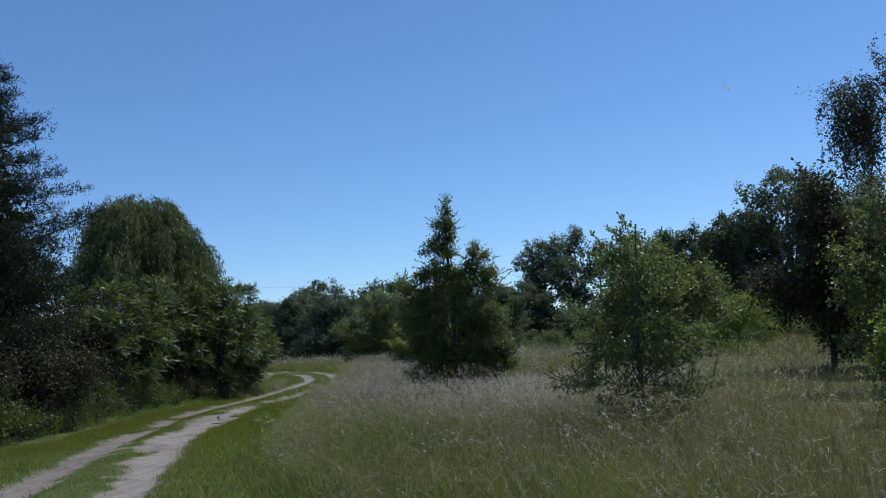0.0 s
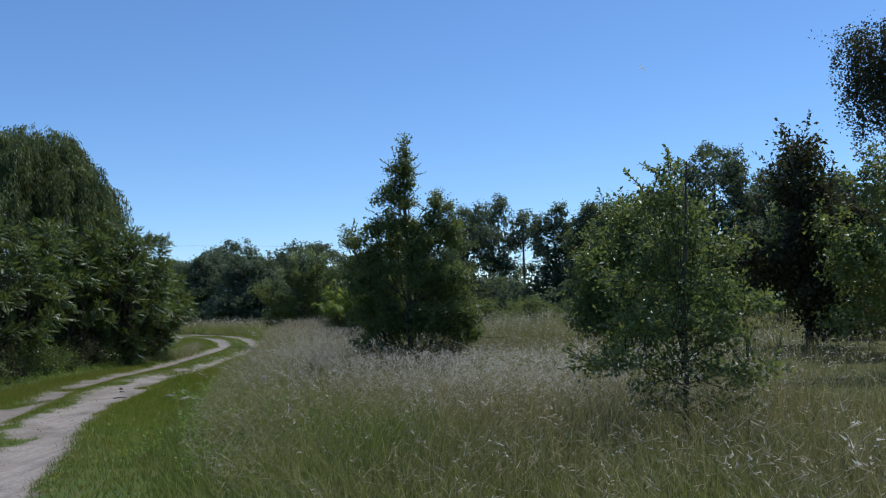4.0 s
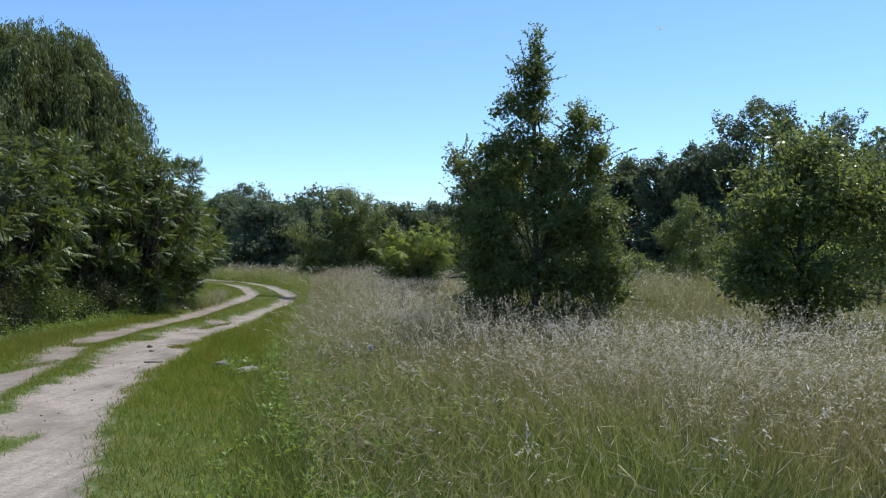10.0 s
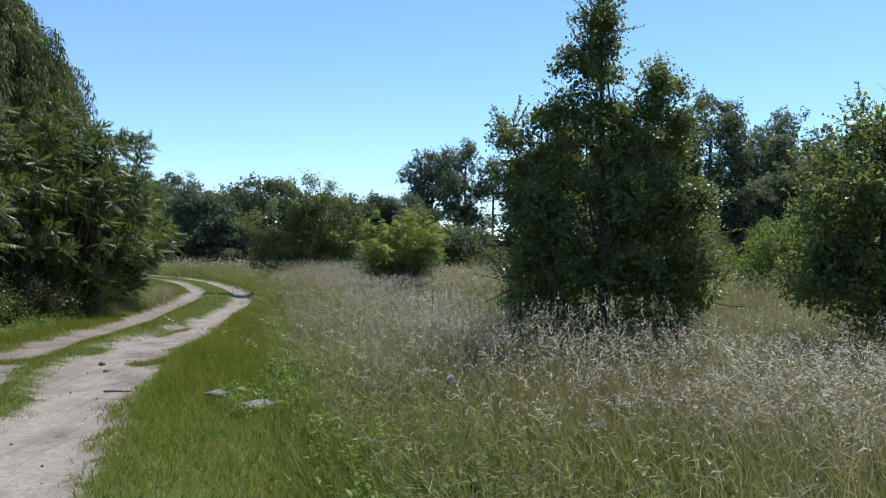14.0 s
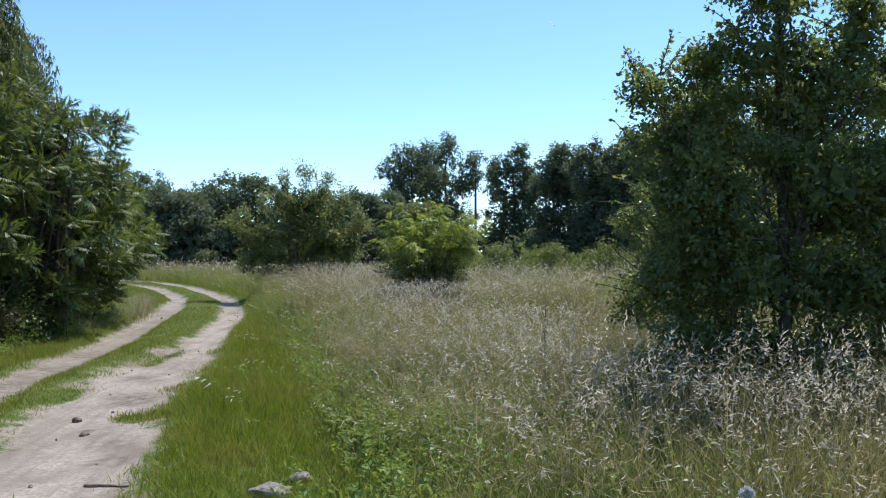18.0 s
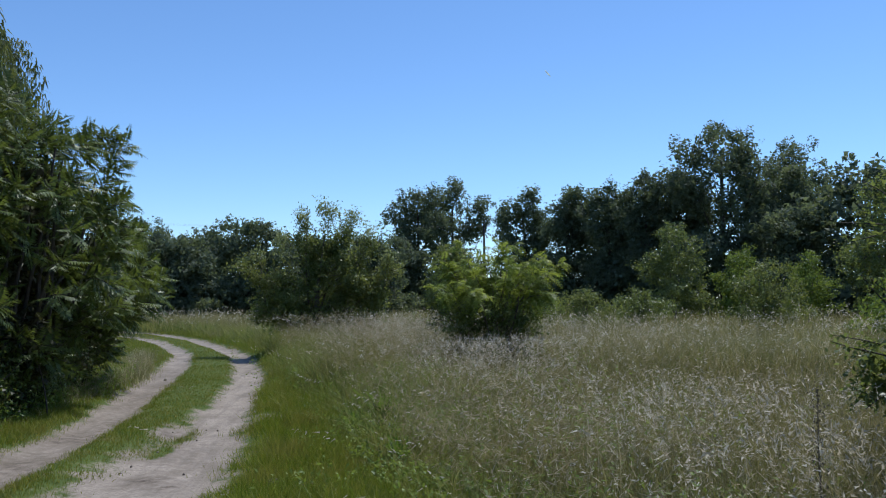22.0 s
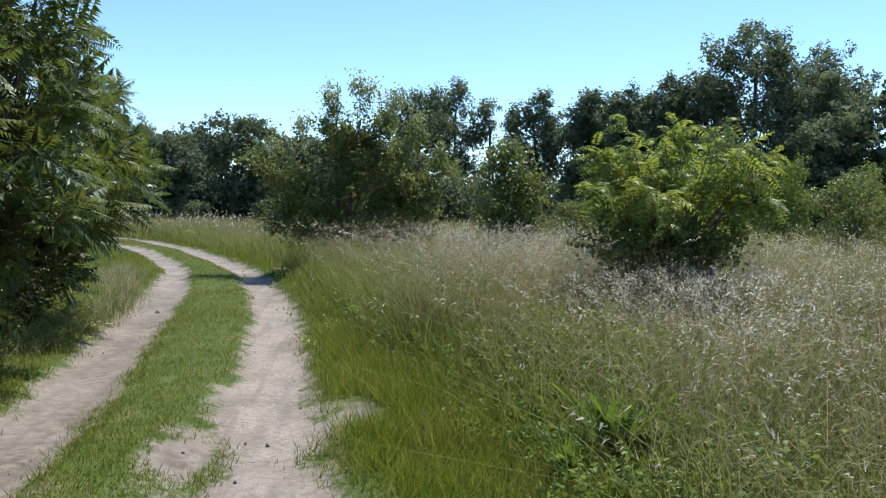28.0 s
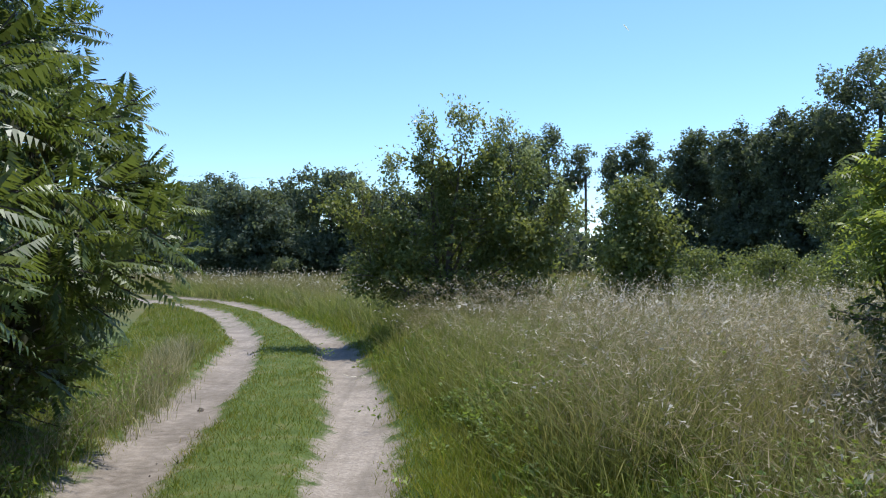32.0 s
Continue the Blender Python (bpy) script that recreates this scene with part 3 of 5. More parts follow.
# The yellow-green locust bush in the meadow.
locust = tree("locust_bush", "yellow-green honey locust bush over a dark shrubby base in the meadow", "bush", 3.85, 5.8,
              ((-.55, 0, 1.15, .48, .48, .36, 1), (.4, -.1, 1.2, .52, .5, .36, 1), (-.1, -.2, .7, .65, .55, .5, 1.2), (.5, -.1, .6, .42, .45, .4, 1), (0, .1, 1.5, .5, .45, .3, .8)),
              1.6, .03, 9500, .06, LEAF_OAK, BARK, 13, .16, 14, .45, limbs=12, stems=5, shoots=30, reach=.25, face=.6)
rng = np.random.default_rng(131)
rods, hubs, out = [], [], []
for k in range(44):
    a, q = rng.uniform(0, 2 * np.pi), rng.random() ** .5
    root = np.array([.3 * np.cos(a) * q, .3 * np.sin(a) * q, rng.uniform(.8, 1.35)])
    tip = np.array([1.3 * np.cos(a) * q, 1.15 * np.sin(a) * q, rng.uniform(2.0, 2.75) - .5 * q**2.2])
    v, f = bough(rng, root, tip, .012, .004, 8, .1, .22 * q)
    rods.append((v, f))
    ring = v.reshape(8, -1, 3).mean(1)
    for u in rng.uniform(2.6, 7, 26):
        i = min(int(u), 6)
        hubs.append(ring[i] + (ring[i + 1] - ring[i]) * (u - i))
        out.append(unit(.5 * unit(tip - root) + rng.normal(0, .6, 3) + np.array([np.cos(a), np.sin(a), 0]) * .4 * q))
hubs, out = np.array(hubs), np.array(out)
tagged(under("twigwork", raw_mesh("twigwork", *merge(rods), BARK, True), locust, "thin arching leafy rods"), kind="stuff")
under("feathered_crown", raw_mesh("feathered_crown", *fronds(rng, hubs, out, rng.uniform(.2, .36, len(hubs)), 9, .23, (.3, .9)), LEAF_YELLOW), locust, "yellow-green feathered leaves")
# The young open tree beside the start.
tree("young_oak", "slim young oak with sparse light green leaves in tall grass", "tree", 10.6, -13.2,
     ((0, 0, 3.2, .16, .16, .3, 1.1), (-.3, 0, 2.95, .28, .3, .18, 1), (.25, .1, 2.75, .35, .35, .22, 1), (-.15, 0, 2.4, .5, .45, .25, 1), (.5, .1, 2.3, .42, .45, .22, 1), (-.6, .1, 1.95, .48, .5, .25, 1), (.2, 0, 1.85, .55, .5, .28, 1),
      (.75, 0, 1.6, .42, .45, .22, .9), (-.45, 0, 1.45, .55, .55, .26, .9), (.3, -.1, 1.25, .55, .5, .26, .9), (-.1, 0, .85, .6, .55, .25, .7), (-.85, 0, .95, .45, .5, .22, .9), (.85, -.1, .8, .5, .5, .2, .8), (-.4, -.3, .5, .4, .4, .18, .6), (.35, -.3, .45, .35, .4, .16, .4)),
     3.3, .04, 10500, .064, LEAF_OAK, DARK_BARK, 14, .16, 10, .4, limbs=26, core=.0, shoots=90, reach=.35, face=.6, lobes=6, lobe=.4)
tree("field_maple", "dense dark green field maple at the meadow edge", "tree", 12.1, -2.2,
     ((0, 0, 3.3, 1.1, 1.1, 1.0, 1), (-.9, 0, 2.3, 1.1, 1.1, 1.0, 1), (.9, 0, 2.4, 1.2, 1.1, 1.1, 1), (0, 0, 1.2, 1.7, 1.4, 1.0, 1)),
     3.6, .1, 24000, .095, LEAF_OAK, DARK_BARK, 15, .25, 12, .5, limbs=12, shoots=70, reach=.45)
# Alder and birch take the shaded leaf colour; their backlit darkness is painted in.
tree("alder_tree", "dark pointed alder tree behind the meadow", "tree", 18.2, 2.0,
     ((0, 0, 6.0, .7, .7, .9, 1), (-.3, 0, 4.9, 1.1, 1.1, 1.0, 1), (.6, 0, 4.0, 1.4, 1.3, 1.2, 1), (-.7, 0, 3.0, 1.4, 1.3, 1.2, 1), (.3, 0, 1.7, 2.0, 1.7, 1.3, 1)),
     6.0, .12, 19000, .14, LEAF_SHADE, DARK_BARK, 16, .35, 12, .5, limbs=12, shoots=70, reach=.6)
BIRCH_BLOBS = ((.2, 0, 8.4, .9, .9, .9, 1), (-1.3, 0, 7.3, .9, .9, .6, 1), (.9, 0, 7.0, 1.2, 1.1, 1.1, 1), (-1.5, 0, 6.4, .55, .6, .7, 1), (.9, 0, 5.4, 1.2, 1.1, 1.2, 1), (.2, 0, 3.9, 1.3, 1.2, 1.3, .8))
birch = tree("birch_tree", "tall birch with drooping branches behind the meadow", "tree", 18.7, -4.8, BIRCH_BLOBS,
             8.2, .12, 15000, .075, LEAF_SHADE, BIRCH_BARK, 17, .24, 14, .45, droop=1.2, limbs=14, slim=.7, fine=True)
rng = np.random.default_rng(171)
tops = np.concatenate([in_blob(rng, 75, b[:3], b[3:6], .6) for b in BIRCH_BLOBS])
tagged(under("twig_curtain", raw_mesh("twig_curtain", *small(strands(rng, tops, rng.uniform(.3, 1.5, len(tops)), 13, .085, .7, 4, .05)[0]), LEAF_SHADE), birch, "hanging leafy twigs in shaded leaf colour"), kind="stuff")

# ---- the hedge on the other side of the track ----
# LEAF_SHADE bushes carry the shade below the pine boughs in their leaf colour.
for k, (x, y, h, r, mat, lab) in enumerate((
        (-4.7, -8.3, 2.8, 1.6, LEAF_SHADE, "dull bush in shaded leaf colour at the foot of the pine"), 
        (-3.9, -11.0, 2.6, 1.3, LEAF_SHADE, "dull bush in shaded leaf colour below the pine boughs"), (-3.75, -6.9, 2.9, 1.1, LEAF_SHADE, "dull bush in shaded leaf colour at the foot of the pine"),
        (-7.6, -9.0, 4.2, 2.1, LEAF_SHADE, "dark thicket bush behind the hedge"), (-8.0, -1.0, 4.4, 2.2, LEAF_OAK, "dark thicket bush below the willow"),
        (-8.5, 6.5, 4.2, 2.3, LEAF_OAK, "dark thicket bush behind the sumac"), (-7.0, 11.5, 3.4, 2.0, LEAF_OAK, "green thicket bush at the end of the hedge"))):
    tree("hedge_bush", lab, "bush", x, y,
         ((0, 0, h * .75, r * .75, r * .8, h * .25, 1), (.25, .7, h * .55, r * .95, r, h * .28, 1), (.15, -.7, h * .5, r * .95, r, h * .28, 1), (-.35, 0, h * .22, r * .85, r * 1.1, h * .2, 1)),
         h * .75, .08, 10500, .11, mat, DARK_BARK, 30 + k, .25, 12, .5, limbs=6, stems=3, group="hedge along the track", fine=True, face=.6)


# low growth that closes the hedge down to the ground
# every third bush has the hedge's shade painted into its leaves
for k, (x, y, h) in enumerate(((-3.0, -11.6, 1.1), (-3.0, -10.2, 1.3), (-3.1, -8.8, 1.1), (-3.2, -7.4, 1.2), (-3.4, -5.9, 1.0), (-3.6, -4.4, 1.2), (-3.8, -2.9, 1.0), (-3.9, -1.4, 1.2), (-3.75, .1, 1.0), (-3.6, 1.4, 1.2), (-3.5, 2.7, 1.2),
                               (-3.5, 3.9, 1.4), (-3.6, 5.1, 1.3), (-3.8, 6.3, 1.3), (-4.3, 7.6, 1.0), (-4.7, 8.9, 1.1), (-5.0, 10.3, .9), (-5.4, 11.8, 1.0))):
    tree("undergrowth_bush", "low dark bramble growth at the foot of the hedge", "bush", x, y,
         ((0, 0, h * .6, .48, .7, h * .4, 1), (.1, .45, h * .35, .5, .55, h * .32, 1), (.12, -.45, h * .4, .5, .55, h * .32, 1)),
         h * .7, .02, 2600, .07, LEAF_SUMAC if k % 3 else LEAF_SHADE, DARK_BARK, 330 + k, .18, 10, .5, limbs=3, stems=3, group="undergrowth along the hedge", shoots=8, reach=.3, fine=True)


def sumac(x, y, h, r, count, seed, label, frond=.31):
    """A sumac: leaning stems that carry long feathered leaves."""
    rng = np.random.default_rng(seed)
    foot = tagged(new("sumac_tree"), label, "tree", "sumacs by the track")
    foot.location = (x, y, 0)
    for k in range(16 if h > 2 else 5):
        a, q = rng.uniform(0, 2 * np.pi), rng.uniform(0.25, 1.0)
        tip = np.array([np.cos(a) * r * q, np.sin(a) * r * q * 1.2, h * (1.02 - 0.42 * q**1.5) * rng.uniform(0.75, 1.0)])
        v, f = bough(rng, (rng.normal(0, .2), rng.normal(0, .2), -.05), tip, .009 * h, .003 * h, 7, .1)
        under("stem", raw_mesh("stem", v, f, DARK_BARK, True), foot)
    each = 12
    knots = in_blob(rng, count // each + 1, (0, 0, h * .55), (r, r * 1.2, h * .47), .74)
    knots = knots[((knots - [0, 0, h * .55]) ** 2 / np.array([r, r * 1.2, h * .47]) ** 2).sum(1) < 1.12]
    knots[:, 2] = np.clip(knots[:, 2], .3, h)
    knots[:, :2] *= (.55 + .45 * np.clip((knots[:, 2] - .3) / 1.3, 0, 1))[:, None]
    axis = unit(np.stack([knots[:, 0], knots[:, 1], .45 * (knots[:, 2] - h * .35) + .35 * r], -1) / r + rng.normal(0, .25, knots.shape))
    first = unit(np.cross(axis, rng.normal(size=axis.shape)))
    second = np.cross(axis, first)
    a = (np.arange(each) * 2.4)[None] + rng.uniform(0, 6.3, (len(knots), 1)) + rng.normal(0, .2, (len(knots), each))
    lift = np.linspace(.15, 1.1, each)[None, :, None]
    out = unit(first[:, None] * np.cos(a)[..., None] + second[:, None] * np.sin(a)[..., None] + axis[:, None] * lift)
    hubs = (knots[:, None] - axis[:, None] * (.22 * (1 - np.linspace(0, 1, each)))[None, :, None]).reshape(-1, 3)
    out = out.reshape(-1, 3)
    length = rng.uniform(.75, 1.25, len(hubs)) * frond
    under("crown", raw_mesh("crown", *spears(fronds(rng, hubs, out, length, 12, .28, (.0, .35), .65, .3)[0]), LEAF_SUMAC), foot, "long feathered green leaves")
    ribs = np.stack([hubs, hubs + out * (length * .5)[:, None] - [0, 0, .01], hubs + out * (length * .5)[:, None] + [0, 0, .006]], 1).reshape(-1, 3)
    tagged(under("leaf_ribs", raw_mesh("leaf_ribs", ribs, np.arange(len(ribs)).reshape(-1, 3), DARK_BARK), foot, "thin leaf ribs"), kind="stuff")
    # the shade inside the crown is painted as darker leaves
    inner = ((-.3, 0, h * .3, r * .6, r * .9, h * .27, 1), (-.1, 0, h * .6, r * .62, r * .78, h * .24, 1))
    under("shaded_inner_leaves", raw_mesh("shaded_inner_leaves", *foliage(rng, inner, 3800, .11, .22, 10, .2, core=.1), LEAF_SHADE), foot, "inner leaves with crown shade in their colour")
    return foot


sumac(-3.75, 4.3, 4.9, 1.75, 2700, 51, "big staghorn sumac with feathered leaves beside the track", .36)
sumac(-3.85, 6.9, 3.9, 1.65, 2200, 52, "staghorn sumac with drooping feathered leaves beside the track", .36)
sumac(-5.0, 5.2, 5.5, 1.5, 1200, 53, "tall staghorn sumac behind the hedge front", .36)
sumac(-4.5, 2.0, 4.8, 1.6, 1200, 54, "staghorn sumac leaning over the turf", .36)
sumac(-4.6, -1.8, 4.2, 1.7, 1300, 56, "tall leafy sumac between hedge and track", .36)
sumac(-5.0, .4, 4.7, 1.7, 1300, 57, "tall dense sumac in the hedge", .36)
sumac(-3.35, 3.5, 1.6, .7, 90, 58, "low sumac sprout with long fronds at the hedge foot", .46)
sumac(-5.0, 9.4, 2.6, 1.5, 420, 55, "low staghorn sumac at the hedge's end", .36)


def willow(x, y, h, r, seed):
    rng = np.random.default_rng(seed)
    foot = tagged(new("weeping_willow"), "large weeping willow with long hanging grey-green branches", "tree")
    foot.location = (x, y, 0)
    under("trunk", raw_mesh("trunk", *bough(rng, (0, 0, -.1), (.2, 0, h * .7), .3, .12, 9, .05), DARK_BARK, True), foot)
    hubs, each, beads = 76, 17, 24
    count = hubs * each
    ha, hq = rng.uniform(0, 2 * np.pi, hubs), rng.random(hubs) ** .5
    bulge = rng.uniform(.76, 1.12, hubs)
    hub = np.stack([np.cos(ha) * r * hq * bulge, np.sin(ha) * r * hq * bulge, h * np.sqrt(np.clip(1.02 - .62 * hq**2.4, 0, 2)) * rng.uniform(.88, .98, hubs)], -1)
    top = np.repeat(hub, each, 0) + rng.normal(0, .24, (count, 3)) * [1, 1, .45]
    a = np.repeat(ha, each) + rng.normal(0, .5, count)
    drop = np.repeat(rng.uniform(1.3, 3.8, hubs), each) * rng.uniform(.5, 1.1, count)
    for k in range(9):
        e = top[k * 7]
        under("limb", raw_mesh("limb", *bough(rng, (0, 0, h * .4), e, .12, .02, 7, .1, .5), DARK_BARK, True), foot)
    s = np.linspace(0, 1, beads)
    out = np.stack([np.cos(a), np.sin(a), 0 * a], -1)
    line = top[:, None] + out[:, None] * (np.sqrt(s) * .5)[None, :, None] + np.array([0, 0, -1.0]) * (drop[:, None] * s[None])[..., None]
    line += rng.normal(0, .03, line.shape)
    base = np.repeat(line.reshape(-1, 3), 5, 0)
    base += rng.normal(0, .03, base.shape)
    m = len(base)
    along = rng.normal(0, .32, (m, 3)) + [0, 0, -1.0]
    size = rng.uniform(.18, .32, m)
    under("crown", raw_mesh("crown", *small(leaf_quads(base, along, rng.normal(0, 1, (m, 3)), size, size * .13)[0]), LEAF_WILLOW), foot, "hanging leafy strands")
    return foot


willow(-6.95, 4.4, 8.5, 2.6, 61)


def pine(x, y, h, r, seed, label):
    rng = np.random.default_rng(seed)
    foot = tagged(new("pine_tree"), label, "tree", "pines at the hedge")
    foot.location = (x, y, 0)
    under("trunk", raw_mesh("trunk", *bough(rng, (0, 0, -.1), (.1, 0, h), .22, .03, 10, .02), DARK_BARK, True), foot)
    tufts = []
    for k in range(int(13 * h)):
        z = h * (.05 + .93 * rng.random() ** .95)
        a, reach = rng.uniform(0, 2 * np.pi), r * (1.04 - (z / h) ** 1.9) * rng.uniform(.6, 1.08) + .2
        tip = np.array([np.cos(a) * reach, np.sin(a) * reach, z + reach * rng.uniform(.05, .3)])
        v, f = bough(rng, (0, 0, z), tip, .04, .012, 6, .08, -.15)
        under("limb", raw_mesh("limb", v, f, DARK_BARK, True), foot)
        ring = v.reshape(6, -1, 3).mean(1)
        for q in range(58):
            at = ring[2] + (ring[5] - ring[2]) * rng.random() ** .7
            side = rng.normal(0, 1, 3) * [.24, .24, .08] * (.5 + .6 * reach / r)
            tufts.append(np.r_[at + side, unit((tip * [1, 1, 0] / max(reach, .1) * .5 + [0, 0, .7] + rng.normal(0, .3, 3)))])
    tufts = np.array(tufts)
    per = 14
    hub, way = np.repeat(tufts[:, :3], per, 0), np.repeat(tufts[:, 3:], per, 0)
    m = len(hub)
    base = hub + way * rng.uniform(-.1, .16, (m, 1)) + rng.normal(0, .035, (m, 3))
    along = way + rng.normal(0, .5, (m, 3))
    size = rng.uniform(.09, .15, m)
    under("crown", raw_mesh("crown", *small(leaf_quads(base, along, rng.normal(0, 1, (m, 3)), size * 1.3, .03)[0]), NEEDLE), foot, "dark needle tufts")
    heart = [(0, 0, z, max(.35, .86 * r * (1.04 - (z / h) ** 1.9)), max(.35, .86 * r * (1.04 - (z / h) ** 1.9)), h * .07, 1) for z in np.linspace(.8, h * .92, 12)]
    under("inner_growth", raw_mesh("inner_growth", *foliage(rng, heart, int(2600 * h), .13, .22, 10, .6, slim=.3, core=.1), NEEDLE), foot, "dark inner needle boughs")
    return foot


pine(-7.9, -4.6, 11.6, 5.0, 71, "tall dark pine with upturned needle sprays at the hedge")
pine(-5.3, -6.8, 5.6, 2.3, 72, "young dark pine with boughs down to the ground")

# ---- bushes in the meadow behind ----
for k, (x, y, h, r, n, mat, lab) in enumerate((
        (4.4, 19.6, 3.7, 1.1, 5000, LEAF_APPLE, "upright green bush behind the wild apple"), (9.0, 29.5, 2.0, 1.6, 3000, LEAF_APPLE, "low green bush across the meadow"),
        (12.0, 31.0, 2.3, 1.9, 3500, LEAF_APPLE, "low green bush across the meadow"), (15.5, 33.0, 2.2, 1.7, 3000, LEAF_OAK, "low dark bush across the meadow"),
        (21.7, 44.3, 6.8, 2.3, 6000, LEAF_OAK, "round dark green tree at the far meadow edge"), (25.5, 43.0, 5.0, 1.8, 4000, LEAF_LIGHT, "small green tree at the far meadow edge"),
        (29.0, 41.0, 4.6, 1.7, 4000, LEAF_LIGHT, "small green tree at the far meadow edge"), (31.0, 36.0, 8.6, 3.0, 6500, LEAF_OAK, "dark green tree at the far meadow edge"),
        (19.8, 27.8, 3.4, 2.0, 4000, LEAF_APPLE, "green bush across the meadow"), (17.5, 13.5, 3.2, 2.0, 4500, LEAF_LIGHT, "light green bush behind the meadow"),
        (22.0, 6.0, 3.8, 2.2, 4500, LEAF_OAK, "dark bush beside the alder"), (19.4, -.8, 5.4, 2.1, 5000, LEAF_OAK, "dark green tree below the birch"),
        (14.9, -12.9, 2.2, .6, 2500, LEAF_LIGHT, "light green sapling in tall grass"), (24.0, 20.0, 4.5, 2.4, 4500, LEAF_OAK, "dark green bush at the meadow edge"),
        (27.0, 12.0, 5.0, 2.6, 4500, LEAF_OAK, "dark green tree at the meadow edge"), (24.0, -5.0, 6.0, 2.8, 5000, LEAF_OAK, "dark tree behind the birch"))):
    tree("meadow_bush", lab, "bush", x, y,
         ((0, 0, h * .8, r * .55, r * .55, h * .2, 1), (-.35 * r, 0, h * .5, r * .7, r * .7, h * .28, 1), (.4 * r, .1, h * .48, r * .7, r * .7, h * .28, 1), (0, 0, h * .22, r, r, h * .2, 1)),
         h * .8, .05, int(n * 2.2), .085 + .011 * h, mat, BARK, 100 + k, .24, 12, .5, limbs=8, stems=2, fine=True, slim=.8, face=.8, lobes=9, lobe=.4, stray=1.4)

# ---- woodland round the field ----
for k, (x, y, h, r, lab) in enumerate((
        (-30, 111, 12.6, 5.5, "broad dark woodland tree with a flat top"), (-38, 108, 9.5, 4.5, "dark green broad-leaved woodland tree"), (-23, 105, 9.0, 4.0, "dark green broad-leaved woodland tree"), (-46, 104, 9, 5, "dark green broad-leaved woodland tree"),
        (-17, 92, 8.5, 4.0, "dark green broad-leaved woodland tree"), (-9, 67, 8.7, 4.6, "round dark tree beyond the field"), (-3, 72, 7.5, 3.6, "round dark tree beyond the field"), (2, 80, 8, 3.8, "dark green broad-leaved woodland tree"),
        (8.0, 96, 15.6, 4.2, "tall elm with a lobed crown"), (13.0, 100, 16.8, 4.6, "tall elm with a lobed crown"), (19.3, 84, 13.6, 3.4, "tall poplar in the row"), (22.4, 75, 12.8, 3.0, "tall poplar in the row"),
        (25.5, 72, 12.6, 3.0, "tall poplar in the row"), (28.5, 70, 13.2, 3.2, "tall poplar in the row"), (31.5, 69, 14.2, 3.4, "tall poplar in the row"), (34.5, 66, 17.6, 5.3, "tallest dark tree over the row"), (41, 68, 14.5, 4.5, "dark green broad-leaved woodland tree"),
        (47, 76, 18, 4.5, "tall dark woodland tree"), (52, 64, 14, 5, "dark green broad-leaved woodland tree"), (57, 52, 14, 5, "dark green broad-leaved woodland tree"), (56, 40, 13, 5, "dark green broad-leaved woodland tree"), (50, 28, 11, 5, "dark green broad-leaved woodland tree"),
        (45, 14, 10, 4.5, "dark green broad-leaved woodland tree"), (42, 2, 10, 4.5, "dark green broad-leaved woodland tree"), (5, 92, 9, 4, "dark green broad-leaved woodland tree"), (30, 84, 12, 4.5, "dark green broad-leaved woodland tree"),
        (-15, 63, 7.0, 3.8, "dark round tree beyond the field"), (-22, 74, 8.0, 4.4, "dark round tree beyond the field"), (-30, 84, 8.0, 4.6, "dark round tree beyond the field"), (-40, 90, 8.4, 4.8, "dark round tree beyond the field"),
        (44, 59, 13, 4.5, "dark green broad-leaved woodland tree"), (38.5, 61, 9.5, 4, "dark green broad-leaved woodland tree"),
        (-54, 96, 9, 5, "dark green broad-leaved woodland tree"), (-62, 88, 9, 5, "dark green broad-leaved woodland tree"), (-68, 76, 9, 5, "dark green broad-leaved woodland tree"))):
    h *= 1.05
    broad = 1.18 if "tallest" in lab else 1.0
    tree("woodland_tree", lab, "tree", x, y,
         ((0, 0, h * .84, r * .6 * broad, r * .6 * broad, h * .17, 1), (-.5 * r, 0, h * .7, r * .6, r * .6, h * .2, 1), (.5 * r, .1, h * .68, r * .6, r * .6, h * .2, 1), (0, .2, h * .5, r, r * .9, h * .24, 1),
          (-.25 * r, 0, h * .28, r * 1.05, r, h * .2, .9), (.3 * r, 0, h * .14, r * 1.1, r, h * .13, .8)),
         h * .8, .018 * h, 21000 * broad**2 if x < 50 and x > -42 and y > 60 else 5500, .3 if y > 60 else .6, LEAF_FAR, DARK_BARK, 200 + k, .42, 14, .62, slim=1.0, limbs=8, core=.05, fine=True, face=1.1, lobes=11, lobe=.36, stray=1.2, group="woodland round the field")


# the shrub layer that closes the wood's edge
rng = np.random.default_rng(77)
edge = np.array(((-75, 70), (-62, 86), (-45, 102), (-30, 108), (-18, 94), (-9, 70), (0, 78), (6, 96), (16, 88), (22, 74), (30, 69), (40, 64), (52, 58), (55, 42), (48, 24), (41, 8), (40, -12)), float)
s = rng.uniform(0, len(edge) - 1, 150)
spots = np.stack([np.interp(s, np.arange(len(edge)), edge[:, k]) for k in (0, 1)], -1) + rng.normal(0, 1.3, (150, 2))
shrubs = [(p[0], p[1], h * .5, w, w, h * .6, 1) for p, h, w in zip(spots, rng.uniform(2.2, 5.5, 150), rng.uniform(2.0, 3.6, 150))]
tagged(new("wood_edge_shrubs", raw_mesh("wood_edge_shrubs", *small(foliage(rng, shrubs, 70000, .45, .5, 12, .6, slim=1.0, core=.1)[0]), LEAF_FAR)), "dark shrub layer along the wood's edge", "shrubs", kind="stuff")


